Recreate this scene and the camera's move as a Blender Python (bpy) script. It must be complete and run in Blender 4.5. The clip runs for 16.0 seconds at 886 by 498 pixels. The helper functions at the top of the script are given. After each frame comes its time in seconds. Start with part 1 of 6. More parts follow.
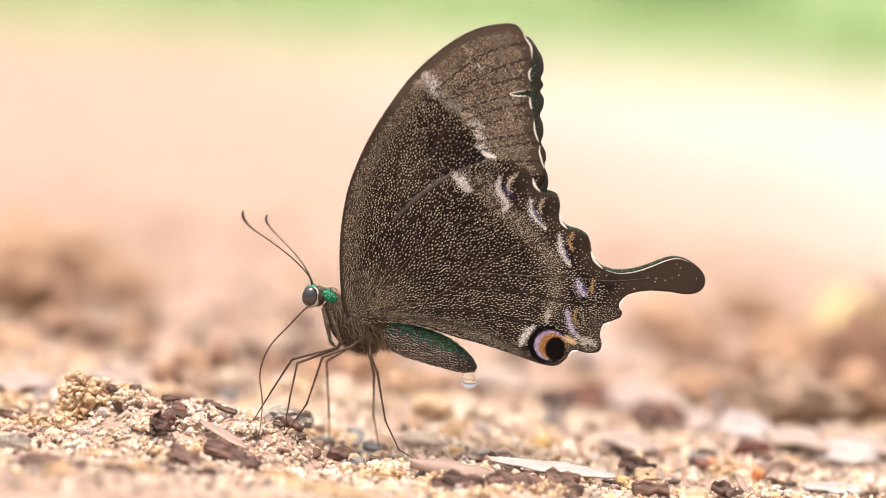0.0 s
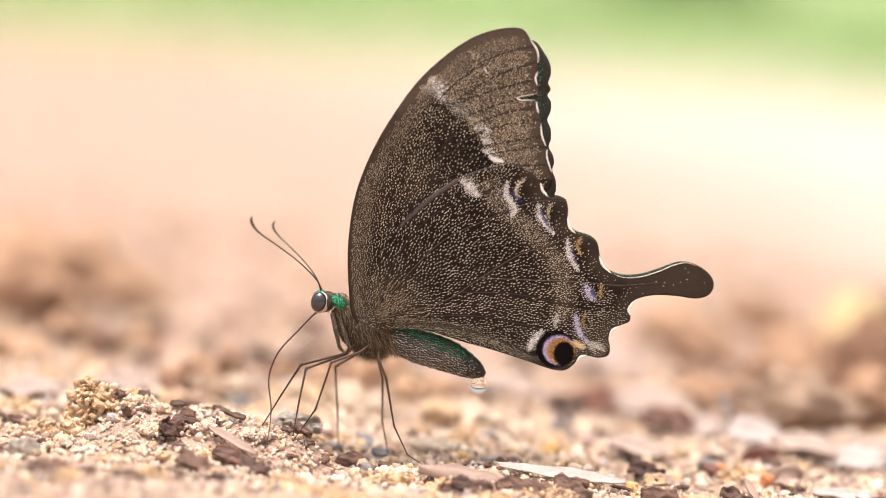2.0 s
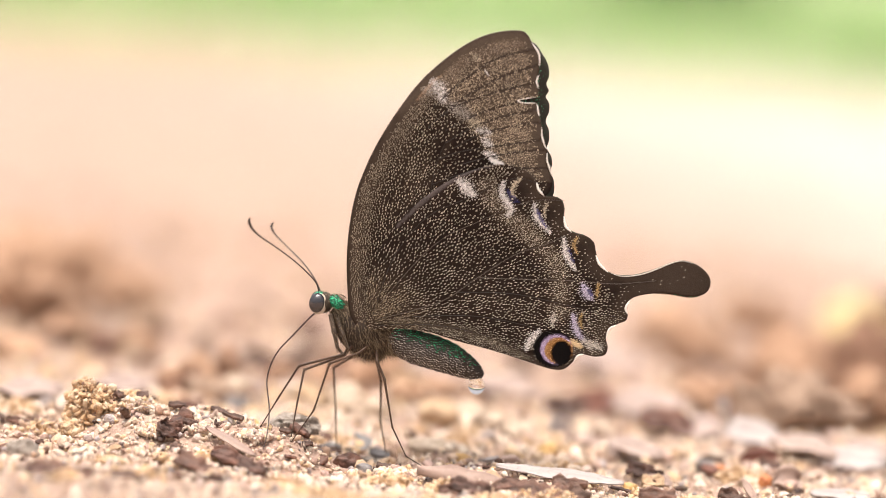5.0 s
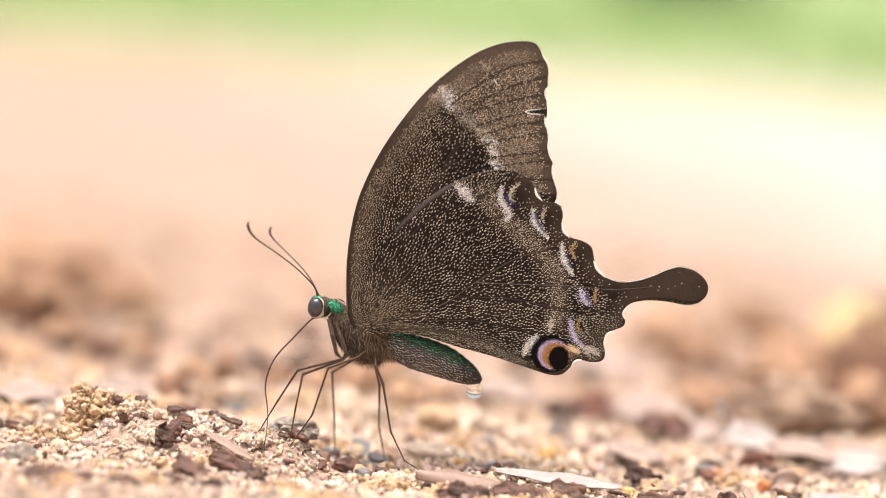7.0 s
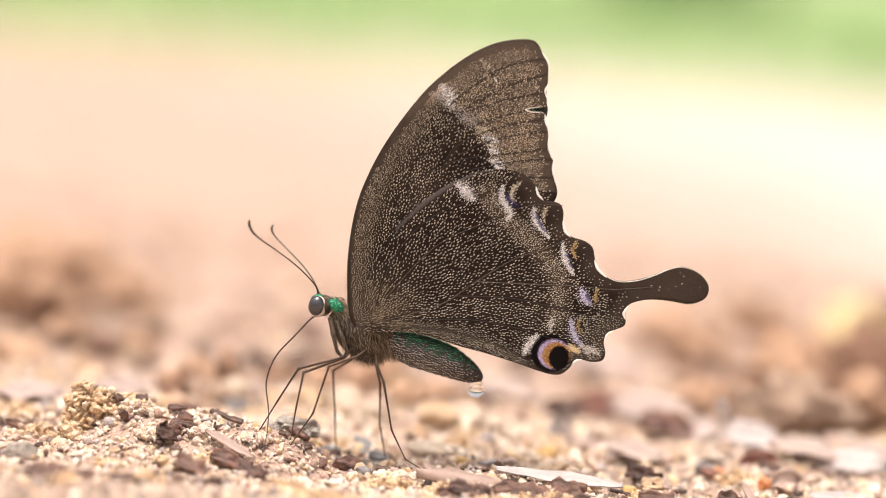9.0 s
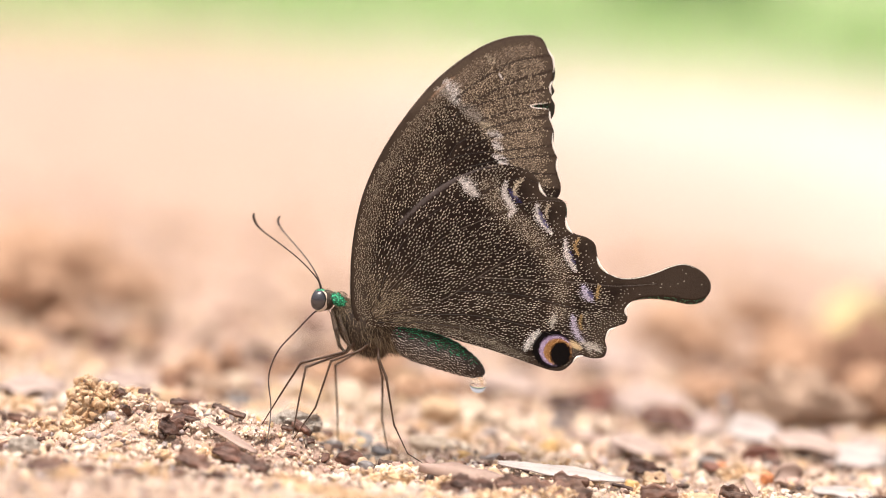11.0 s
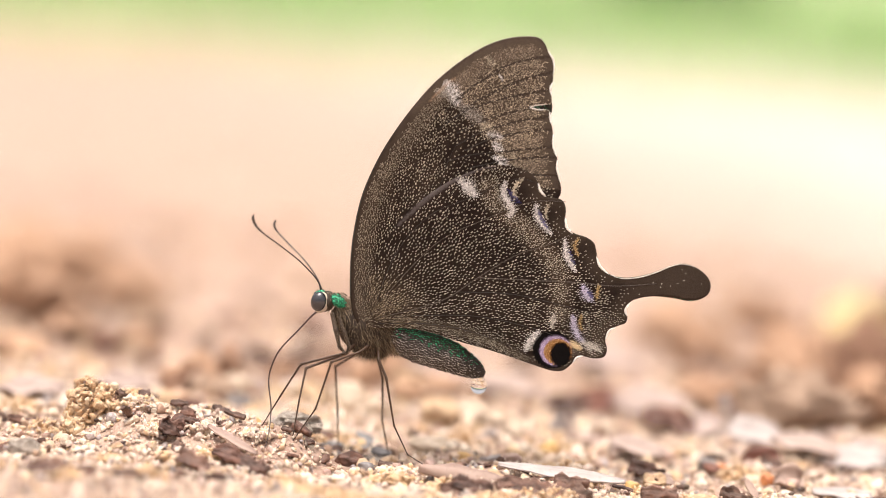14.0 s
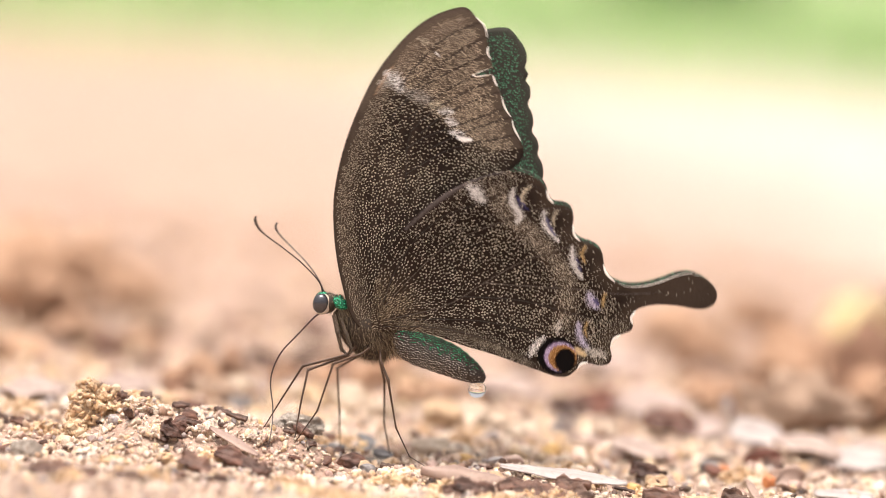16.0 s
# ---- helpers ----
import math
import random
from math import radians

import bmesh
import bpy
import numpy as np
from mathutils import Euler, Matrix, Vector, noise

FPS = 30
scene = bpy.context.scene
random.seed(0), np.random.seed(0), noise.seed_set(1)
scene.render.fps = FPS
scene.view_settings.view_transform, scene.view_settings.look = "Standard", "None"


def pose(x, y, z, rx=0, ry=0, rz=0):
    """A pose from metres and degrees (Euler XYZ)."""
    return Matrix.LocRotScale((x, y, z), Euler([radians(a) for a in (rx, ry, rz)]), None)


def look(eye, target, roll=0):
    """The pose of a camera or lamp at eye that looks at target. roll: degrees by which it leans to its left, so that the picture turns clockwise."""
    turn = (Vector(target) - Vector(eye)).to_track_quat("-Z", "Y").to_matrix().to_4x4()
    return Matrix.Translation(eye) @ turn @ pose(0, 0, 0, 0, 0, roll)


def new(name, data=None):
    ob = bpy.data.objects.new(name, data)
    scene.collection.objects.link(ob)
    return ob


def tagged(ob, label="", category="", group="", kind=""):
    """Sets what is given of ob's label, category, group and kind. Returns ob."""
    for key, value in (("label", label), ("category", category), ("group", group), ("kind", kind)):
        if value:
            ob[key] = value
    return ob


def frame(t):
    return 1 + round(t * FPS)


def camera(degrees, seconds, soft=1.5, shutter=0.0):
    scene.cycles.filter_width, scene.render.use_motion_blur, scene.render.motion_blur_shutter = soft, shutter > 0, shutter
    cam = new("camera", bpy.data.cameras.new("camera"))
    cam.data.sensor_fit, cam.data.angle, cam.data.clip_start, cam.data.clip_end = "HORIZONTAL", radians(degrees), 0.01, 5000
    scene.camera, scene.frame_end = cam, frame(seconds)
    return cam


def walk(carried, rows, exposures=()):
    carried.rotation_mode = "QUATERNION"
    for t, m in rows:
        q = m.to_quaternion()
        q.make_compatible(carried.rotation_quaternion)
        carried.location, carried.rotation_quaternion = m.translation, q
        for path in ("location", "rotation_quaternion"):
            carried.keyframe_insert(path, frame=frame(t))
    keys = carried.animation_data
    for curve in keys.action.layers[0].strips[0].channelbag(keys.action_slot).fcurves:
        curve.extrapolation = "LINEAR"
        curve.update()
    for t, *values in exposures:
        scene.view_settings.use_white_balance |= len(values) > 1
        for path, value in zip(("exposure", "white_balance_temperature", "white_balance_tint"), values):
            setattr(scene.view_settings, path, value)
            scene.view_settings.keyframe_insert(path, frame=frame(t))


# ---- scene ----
from mathutils.geometry import delaunay_2d_cdt

MM_ = 0.001
LENS = 4446.3          # focal length in picture widths of 1568
cam = camera(20, 16.0, soft=0.8, shutter=0.5)
cam.data.dof.use_dof = True
cam.data.dof.focus_distance = 0.3702
cam.data.dof.aperture_fstop = 4.6
cam.data.dof.aperture_blades = 0

EYE = pose(0, -0.36689, 0.0845, 82, 0, 0) @ pose(0, 0, 0, 0, 0, 5)
# small turns of the hand-held camera: seconds, sideways, downwards
SWAY = [(0, -15.5, -8.3), (0.5, -9.3, -6.3), (1, -3.2, -3.1), (1.5, 0, 0), (2, 0, 1.4), (2.5, -2, 0),
        (3, -2.5, -3), (3.5, -2.5, -4.4), (4, -2.7, -2.2), (4.6, -3, 1.2), (5.4, -3.2, 5), (6.5, -4.3, 8.9),
        (7, -5.7, 11.2), (7.5, -6.4, 12.6), (8, -6.1, 12.8), (8.5, -6, 12.5), (9, -4.3, 8.4), (9.6, -3, 5),
        (10.5, -1, 0.2), (11.5, 0, -2), (12, -1.2, -2.3), (12.5, -3.5, -1.6), (13, -3.1, -1), (13.5, -2.6, -0.5),
        (14, 0, 0.7), (14.5, 1.4, 2.4), (15, 2, 3.4), (15.5, 2.9, 3.6), (16, 3.3, 4)]
walk(cam, [(t, EYE @ pose(0, 0, 0, math.degrees(b / LENS), math.degrees(a / LENS), 0)) for t, a, b in SWAY],
     exposures=[(0, 1.22, 6750, 14), (16, 1.22, 6750, 14)])

# ---- light: bright overcast ----
world = bpy.data.worlds.new("sky")
scene.world = world
world.use_nodes = True
wn = world.node_tree.nodes
sky = wn.new("ShaderNodeTexSky")
sky.sky_type, sky.sun_disc = "NISHITA", False
sky.sun_elevation, sky.sun_rotation = radians(79), radians(220)
sky.dust_density, sky.air_density, sky.ozone_density = 6.0, 1.0, 1.0
wn["Background"].inputs["Strength"].default_value = 0.094
veil = wn.new("ShaderNodeHueSaturation")      # thin cloud takes most of the blue out of the sky
veil.inputs["Saturation"].default_value = 0.15
world.node_tree.links.new(sky.outputs["Color"], veil.inputs["Color"])
world.node_tree.links.new(veil.outputs["Color"], wn["Background"].inputs["Color"])
sun_data = bpy.data.lights.new("sun", "SUN")
sun_data.energy, sun_data.angle, sun_data.color = 1.7, radians(14), (1.0, 0.94, 0.86)
sun = new("sun", sun_data)
sun.matrix_world = look((-0.12, -0.145, 0.98), (0, 0, 0))


# ---- materials ----
class Mat:
    """A node material with short ways to add nodes."""

    def __init__(self, name, rough=0.6, metal=0.0):
        self.m = bpy.data.materials.new(name)
        self.m.use_nodes = True
        self.t = self.m.node_tree
        self.b = self.t.nodes["Principled BSDF"]
        self.b.inputs["Roughness"].default_value = rough
        self.b.inputs["Metallic"].default_value = metal

    def n(self, kind, **props):
        node = self.t.nodes.new("ShaderNode" + kind)
        for k, v in props.items():
            if k == "data_type":
                node.data_type = v
            elif k == "operation":
                node.operation = v
            elif k == "feature":
                node.feature = v
            elif k == "attribute_name":
                node.attribute_name = v
            elif k == "blend_type":
                node.blend_type = v
        return node

    def put(self, a, b):
        self.t.links.new(a, b)

    def coords(self):
        return self.n("TexCoord").outputs["Object"]

    def noise(self, scale, detail=3.0, vec=None, rough=0.55):
        n = self.n("TexNoise")
        n.inputs["Scale"].default_value, n.inputs["Detail"].default_value = scale, detail
        n.inputs["Roughness"].default_value = rough
        self.put(vec or self.coords(), n.inputs["Vector"])
        return n.outputs["Fac"]

    def ramp(self, fac, stops):
        r = self.n("ValToRGB")
        while len(r.color_ramp.elements) < len(stops):
            r.color_ramp.elements.new(0.5)
        for e, (p, c) in zip(r.color_ramp.elements, stops):
            e.position, e.color = p, (*c, 1)
        self.put(fac, r.inputs["Fac"])
        return r.outputs["Color"]

    def mix(self, fac, a, b, blend="MIX"):
        x = self.n("Mix", data_type="RGBA", blend_type=blend)
        for value, socket in ((fac, x.inputs[0]), (a, x.inputs[6]), (b, x.inputs[7])):
            if isinstance(value, tuple):
                socket.default_value = (*value, 1)
            elif isinstance(value, (int, float)):
                socket.default_value = value
            else:
                self.put(value, socket)
        return x.outputs[2]

    def math(self, op, a, b=0.0, clamp=False):
        x = self.n("Math", operation=op)
        x.use_clamp = clamp
        for value, socket in ((a, x.inputs[0]), (b, x.inputs[1])):
            if isinstance(value, (int, float)):
                socket.default_value = value
            else:
                self.put(value, socket)
        return x.outputs[0]

    def span(self, value, lo, hi):
        x = self.n("MapRange")
        x.inputs["From Min"].default_value, x.inputs["From Max"].default_value = lo, hi
        self.put(value, x.inputs["Value"])
        return x.outputs["Result"]

    def bump(self, height, depth, strength=1.0):
        x = self.n("Bump")
        x.inputs["Distance"].default_value, x.inputs["Strength"].default_value = depth, strength
        self.put(height, x.inputs["Height"])
        self.put(x.outputs["Normal"], self.b.inputs["Normal"])

    def colour(self, socket):
        if isinstance(socket, tuple):
            self.b.inputs["Base Color"].default_value = (*socket, 1)
        else:
            self.put(socket, self.b.inputs["Base Color"])


def grain_material(name, stops, rough=0.75):
    """Stone and soil crumbs, each of its own colour."""
    k = Mat(name, rough)
    geo = k.n("NewGeometry")
    c = k.ramp(geo.outputs["Random Per Island"], stops)
    c = k.mix(k.span(k.noise(2600, 3), 0.35, 0.75), c, k.mix(0.24, c, (0.16, 0.09, 0.06)))
    c = k.mix(k.math("MULTIPLY", k.span(k.noise(800, 2), 0.45, 0.8), 0.45), c, (0.75, 0.62, 0.48))
    k.colour(c)
    k.bump(k.noise(2600, 5), 0.0003)
    return k.m


def piece_material(name, dark, light, rough=0.8, scale=500, stretch=(1, 1, 1), relief=0.0002):
    """Wood, bark, leaf and stone: two tones, streaked along x when stretched, each object a little different."""
    k = Mat(name, rough)
    mp = k.n("Mapping")
    mp.inputs["Scale"].default_value = stretch
    k.put(k.coords(), mp.inputs["Vector"])
    v = mp.outputs["Vector"]
    a = k.span(k.noise(scale, 4, v), 0.3, 0.7)
    c = k.mix(a, dark, light)
    info = k.n("ObjectInfo")
    c = k.mix(k.math("MULTIPLY", info.outputs["Random"], 0.3), c, k.mix(0.35, c, (0.4, 0.28, 0.19)))
    c = k.mix(k.math("MULTIPLY", k.span(k.noise(scale * 5, 3), 0.55, 0.75), 0.5), c, k.mix(0.5, c, (0.03, 0.018, 0.012)))
    k.colour(c)
    k.bump(k.noise(scale * 2.2, 5, v), relief)
    return k.m


def ground_material():
    k = Mat("sandy_soil", 0.9)
    geo = k.n("NewGeometry")
    sep = k.n("SeparateXYZ")
    k.put(geo.outputs["Position"], sep.inputs["Vector"])
    y, x = sep.outputs["Y"], sep.outputs["X"]
    pink = k.mix(k.span(k.noise(60, 4), 0.35, 0.65), (0.375, 0.245, 0.190), (0.475, 0.335, 0.260))
    pale = k.mix(k.span(k.noise(14, 3), 0.35, 0.65), (0.565, 0.460, 0.395), (0.635, 0.540, 0.485))
    peach = k.mix(k.span(k.noise(9, 3), 0.35, 0.65), (0.405, 0.280, 0.222), (0.47, 0.340, 0.275))
    reach = k.math("ADD", k.math("ADD", y, k.math("MULTIPLY", x, 3.2)), k.math("MULTIPLY", k.noise(7, 2), 0.16))
    c = k.mix(k.span(reach, 0.25, 0.55), pink, peach)
    c = k.mix(k.span(reach, 0.55, 1.15), c, pale)
    fine = k.span(k.noise(1500, 3), 0.35, 0.7)
    c = k.mix(k.math("MULTIPLY", fine, 0.5), c, k.mix(0.5, c, (0.66, 0.49, 0.37)))
    c = k.mix(k.math("MULTIPLY", k.span(k.noise(420, 3), 0.5, 0.72), 0.55), c, (0.20, 0.12, 0.08))
    turf = k.span(k.math("ADD", y, k.math("MULTIPLY", x, -0.1)), 0.74, 1.28)
    c = k.mix(k.math("MULTIPLY", turf, 0.8), c, k.mix(k.noise(25, 3), (0.255, 0.385, 0.145), (0.39, 0.48, 0.23)))
    k.colour(c)
    k.bump(k.math("ADD", k.noise(900, 5), k.math("MULTIPLY", k.noise(3000, 3), 0.4)), 0.0008)
    return k.m


SAND = [(0.0, (0.66, 0.49, 0.34)), (0.18, (0.78, 0.66, 0.50)), (0.34, (0.60, 0.41, 0.27)), (0.48, (0.78, 0.67, 0.52)),
        (0.60, (0.68, 0.46, 0.22)), (0.70, (0.50, 0.32, 0.25)), (0.80, (0.72, 0.57, 0.44)), (0.89, (0.34, 0.21, 0.15)),
        (0.94, (0.42, 0.37, 0.34)), (1.0, (0.09, 0.05, 0.04))]
CRUMB = [(0.0, (0.50, 0.33, 0.22)), (0.3, (0.62, 0.46, 0.31)), (0.5, (0.40, 0.24, 0.17)), (0.7, (0.55, 0.40, 0.26)),
         (0.85, (0.22, 0.12, 0.09)), (1.0, (0.12, 0.07, 0.055))]
M_GROUND = ground_material()
M_SAND = grain_material("sand_grains", [(p, (r * 1.07, g * 1.09, b * 1.18)) for p, (r, g, b) in SAND])
M_CLODSAND = grain_material("clod_grains", [(0.0, (0.72, 0.50, 0.30)), (0.3, (0.62, 0.39, 0.21)), (0.5, (0.78, 0.62, 0.43)), (0.7, (0.58, 0.36, 0.20)), (0.85, (0.74, 0.54, 0.34)), (0.95, (0.32, 0.19, 0.13)), (1.0, (0.20, 0.12, 0.09))], 0.85)
M_CRUMB = grain_material("soil_crumbs", CRUMB, 0.9)
M_SHARD = grain_material("bark_shards", [(0.0, (0.10, 0.05, 0.035)), (0.4, (0.20, 0.10, 0.07)), (0.7, (0.05, 0.028, 0.02)), (1.0, (0.30, 0.17, 0.12))], 0.65)
M_BARK = piece_material("dark_bark", (0.016, 0.0075, 0.006), (0.16, 0.076, 0.052), 0.6, 900, (0.35, 1, 1), 0.0004)
M_REDBARK = piece_material("red_brown_bark", (0.030, 0.011, 0.008), (0.225, 0.102, 0.068), 0.58, 700, (0.35, 1, 1), 0.0004)
M_STRAW = piece_material("pale_dry_leaf", (0.26, 0.22, 0.21), (0.46, 0.415, 0.40), 0.55, 400, (0.12, 1, 1), 0.00012)
M_PINKLEAF = piece_material("faded_leaf", (0.26, 0.185, 0.16), (0.47, 0.365, 0.32), 0.65, 260, (0.3, 1, 1), 0.0002)
M_TANLEAF = piece_material("tan_dry_leaf", (0.20, 0.125, 0.10), (0.44, 0.31, 0.25), 0.6, 400, (0.15, 1, 1), 0.00012)
M_GREYSTONE = piece_material("grey_stone", (0.24, 0.19, 0.155), (0.62, 0.54, 0.46), 0.85, 900, (1, 1, 1), 0.0012)
M_WHITELEAF = piece_material("bleached_leaf", (0.31, 0.265, 0.25), (0.48, 0.425, 0.405), 0.5, 300, (0.2, 1, 1), 0.00012)
M_PALECLOD = piece_material("pale_clod", (0.22, 0.14, 0.095), (0.45, 0.315, 0.23), 0.9, 260, (1, 1, 1), 0.0008)
M_ORANGE = piece_material("orange_crumb", (0.38, 0.10, 0.03), (0.60, 0.24, 0.08), 0.5, 500)
M_SLATE = piece_material("slate_pebble", (0.125, 0.115, 0.115), (0.29, 0.27, 0.265), 0.6, 600)
M_OCHRE = piece_material("ochre_pebble", (0.55, 0.30, 0.10), (0.72, 0.50, 0.22), 0.45, 500)
M_QUARTZ = piece_material("quartz_pebble", (0.42, 0.31, 0.22), (0.62, 0.50, 0.38), 0.45, 500)
M_CLOD = piece_material("earth_clod", (0.29, 0.155, 0.09), (0.58, 0.375, 0.25), 0.95, 260, (1, 1, 1), 0.0008)
M_SANDCLOD = piece_material("sandy_clod", (0.36, 0.22, 0.13), (0.66, 0.49, 0.32), 0.95, 500, (1, 1, 1), 0.0004)
M_DARKCLOD = piece_material("dark_clod", (0.14, 0.068, 0.042), (0.40, 0.235, 0.155), 0.95, 260, (1, 1, 1), 0.0008)
M_YELLOW = piece_material("yellow_leaf", (0.80, 0.64, 0.30), (0.88, 0.78, 0.46), 0.5, 150)
M_RUST = piece_material("rusty_leaf", (0.07, 0.02, 0.013), (0.24, 0.085, 0.05), 0.55, 300, (0.3, 1, 1))


def grass_material():
    k = Mat("grass", 0.55)
    geo = k.n("NewGeometry")
    k.colour(k.ramp(geo.outputs["Random Per Island"], [(0, (0.17, 0.32, 0.088)), (0.5, (0.24, 0.42, 0.13)), (0.85, (0.32, 0.48, 0.19)), (1, (0.55, 0.55, 0.30))]))
    k.b.inputs["Transmission Weight"].default_value = 0.0
    return k.m


M_GRASS = grass_material()
M_DARKGRASS = piece_material("dark_grass", (0.02, 0.042, 0.015), (0.06, 0.095, 0.035), 0.6, 60)


def wing_material(name, ventral=True):
    """The membrane under its loose scales. 'mark' holds the pattern; 'dust' the brown ground (green) and the powder of fine scales (blue)."""
    k = Mat(name, 0.8)
    mark = k.n("Attribute", attribute_name="mark")
    dust = k.n("Attribute", attribute_name="dust")
    sep = k.n("SeparateColor")
    k.put(dust.outputs["Color"], sep.inputs["Color"])
    o = k.coords()
    split, flat = k.n("SeparateXYZ"), k.n("CombineXYZ")
    k.put(o, split.inputs["Vector"])
    k.put(split.outputs["X"], flat.inputs["X"])
    k.put(split.outputs["Z"], flat.inputs["Y"])
    flat = flat.outputs["Vector"]
    wide = k.noise(120, 3, o)
    fine = k.noise(5200, 2, o)

    def cells(scale):
        v = k.n("TexVoronoi", feature="F1")
        v.voronoi_dimensions = "2D"
        v.inputs["Scale"].default_value = scale
        k.put(flat, v.inputs["Vector"])
        return v
    if ventral:
        base = k.mix(k.span(wide, 0.35, 0.65), (0.0085, 0.0050, 0.0039), (0.0160, 0.0098, 0.0075))
        base = k.mix(k.math("MULTIPLY", k.span(fine, 0.45, 0.7), 0.3), base, (0.036, 0.024, 0.018))
        brown = k.mix(fine, (0.050, 0.036, 0.027), (0.110, 0.082, 0.060))
        base = k.mix(sep.outputs["Green"], base, brown)
        powder = cells(4300)
        speck = k.math("MULTIPLY", k.math("SUBTRACT", k.math("MULTIPLY", sep.outputs["Blue"], 0.33), powder.outputs["Distance"]), 9.0, True)
        c = k.mix(k.math("MULTIPLY", speck, 0.6), base, (0.42, 0.33, 0.23))
        grit = k.span(cells(4000).outputs["Distance"], 0.62, 0.22)
        over = k.math("MULTIPLY", k.math("ADD", k.math("SUBTRACT", k.math("MULTIPLY", mark.outputs["Alpha"], 1.5), 0.8), k.math("MULTIPLY", grit, 0.85)), 1.5, True)
        over = k.math("MULTIPLY", over, k.math("GREATER_THAN", mark.outputs["Alpha"], 0.03))
        c = k.mix(over, c, mark.outputs["Color"])
        rise = fine
    else:
        base = k.mix(k.span(wide, 0.35, 0.65), (0.040, 0.036, 0.030), (0.052, 0.053, 0.042))
        spots = cells(2900)
        pick = k.n("SeparateColor")
        k.put(spots.outputs["Color"], pick.inputs["Color"])
        rise = k.math("MULTIPLY", k.math("SUBTRACT", k.math("MULTIPLY", sep.outputs["Red"], 0.40), spots.outputs["Distance"]), 8.0, True)
        rise = k.math("MULTIPLY", rise, k.math("GREATER_THAN", pick.outputs["Red"], 0.25))
        c = k.mix(rise, base, k.mix(pick.outputs["Green"], (0.03, 0.085, 0.05), (0.10, 0.25, 0.15)))
    k.colour(c)
    k.b.inputs["Specular IOR Level"].default_value = 0.08
    k.bump(k.math("ADD", k.noise(6000, 2, o), k.math("MULTIPLY", rise, 0.5)), 0.00005)
    return k.m


def scale_material():
    """Single wing and body scales, each of its own tint."""
    k = Mat("loose_scales", 0.55)
    tint = k.n("Attribute", attribute_name="tint")
    k.colour(k.mix(k.math("MULTIPLY", k.span(k.noise(7000, 2), 0.4, 0.75), 0.35), tint.outputs["Color"], k.mix(0.5, tint.outputs["Color"], (0.05, 0.035, 0.025))))
    k.b.inputs["Specular IOR Level"].default_value = 0.25
    return k.m


def specked_material(name, dark, light, scale, amount, rough=0.5, metal=0.0):
    """Scaled or hairy skin: dark with pale or glossy specks."""
    k = Mat(name, rough, metal)
    o = k.coords()
    vor = k.n("TexVoronoi", feature="F1")
    vor.inputs["Scale"].default_value = scale
    k.put(o, vor.inputs["Vector"])
    dot = k.math("MULTIPLY", k.math("SUBTRACT", amount, vor.outputs["Distance"]), 9.0, True)
    pick = k.n("SeparateColor")
    k.put(vor.outputs["Color"], pick.inputs["Color"])
    base = k.mix(k.span(k.noise(400, 3, o), 0.3, 0.7), dark, tuple(v * 1.8 for v in dark))
    tint = k.mix(pick.outputs["Green"], tuple(v * 0.6 for v in light), light)
    k.colour(k.mix(dot, base, tint))
    k.bump(k.math("ADD", k.noise(4500, 3, o), dot), 0.00008)
    return k.m


def plain_material(name, a, b, rough, scale=2000, metal=0.0, relief=0.00003):
    k = Mat(name, rough, metal)
    k.colour(k.mix(k.span(k.noise(scale, 3), 0.3, 0.7), a, b))
    if relief:
        k.bump(k.noise(scale * 2, 3), relief)
    return k.m


def hair_material():
    k = Mat("body_hair", 0.5)
    geo = k.n("NewGeometry")
    k.colour(k.ramp(geo.outputs["Random Per Island"], [(0, (0.025, 0.016, 0.010)), (0.45, (0.11, 0.075, 0.042)), (0.75, (0.28, 0.205, 0.12)), (1, (0.55, 0.44, 0.29))]))
    return k.m


M_SCALE = scale_material()
M_VENTRAL = wing_material("wing_underside")
M_DORSAL = wing_material("wing_upperside", False)
M_VEIN = plain_material("wing_vein", (0.010, 0.007, 0.006), (0.026, 0.018, 0.014), 0.6)
M_PALEVEIN = plain_material("pale_wing_vein", (0.03, 0.022, 0.018), (0.16, 0.12, 0.09), 0.5, 6000)
M_FRINGE = plain_material("white_fringe", (0.72, 0.66, 0.58), (0.86, 0.83, 0.78), 0.7, 3000)
M_ABDOMEN = specked_material("abdomen_skin", (0.016, 0.010, 0.008), (0.10, 0.075, 0.055), 5400, 0.36, 0.6)
M_THORAX = specked_material("thorax_skin", (0.026, 0.017, 0.010), (0.18, 0.13, 0.08), 1800, 0.38, 0.75)
M_GREEN = specked_material("green_scales", (0.010, 0.09, 0.045), (0.06, 0.82, 0.42), 3600, 0.46, 0.3, 0.35)
M_HAIR = hair_material()
M_EYE = plain_material("compound_eye", (0.014, 0.013, 0.017), (0.024, 0.022, 0.028), 0.26, 9000, 0.0, 0.00001)
M_EYE.node_tree.nodes["Principled BSDF"].inputs["IOR"].default_value = 1.8
M_EYERIM = plain_material("eye_rim", (0.42, 0.35, 0.26), (0.60, 0.52, 0.42), 0.6)
M_LIMB = specked_material("leg_shell", (0.046, 0.025, 0.015), (0.32, 0.23, 0.15), 5200, 0.24, 0.42)
M_LIMB.node_tree.nodes["Principled BSDF"].inputs["Specular IOR Level"].default_value = 0.3
M_SHIN = specked_material("scaled_foreleg", (0.045, 0.030, 0.020), (0.36, 0.28, 0.19), 5200, 0.36, 0.6)
M_FEELER = plain_material("antenna_shell", (0.018, 0.012, 0.010), (0.05, 0.032, 0.025), 0.35)
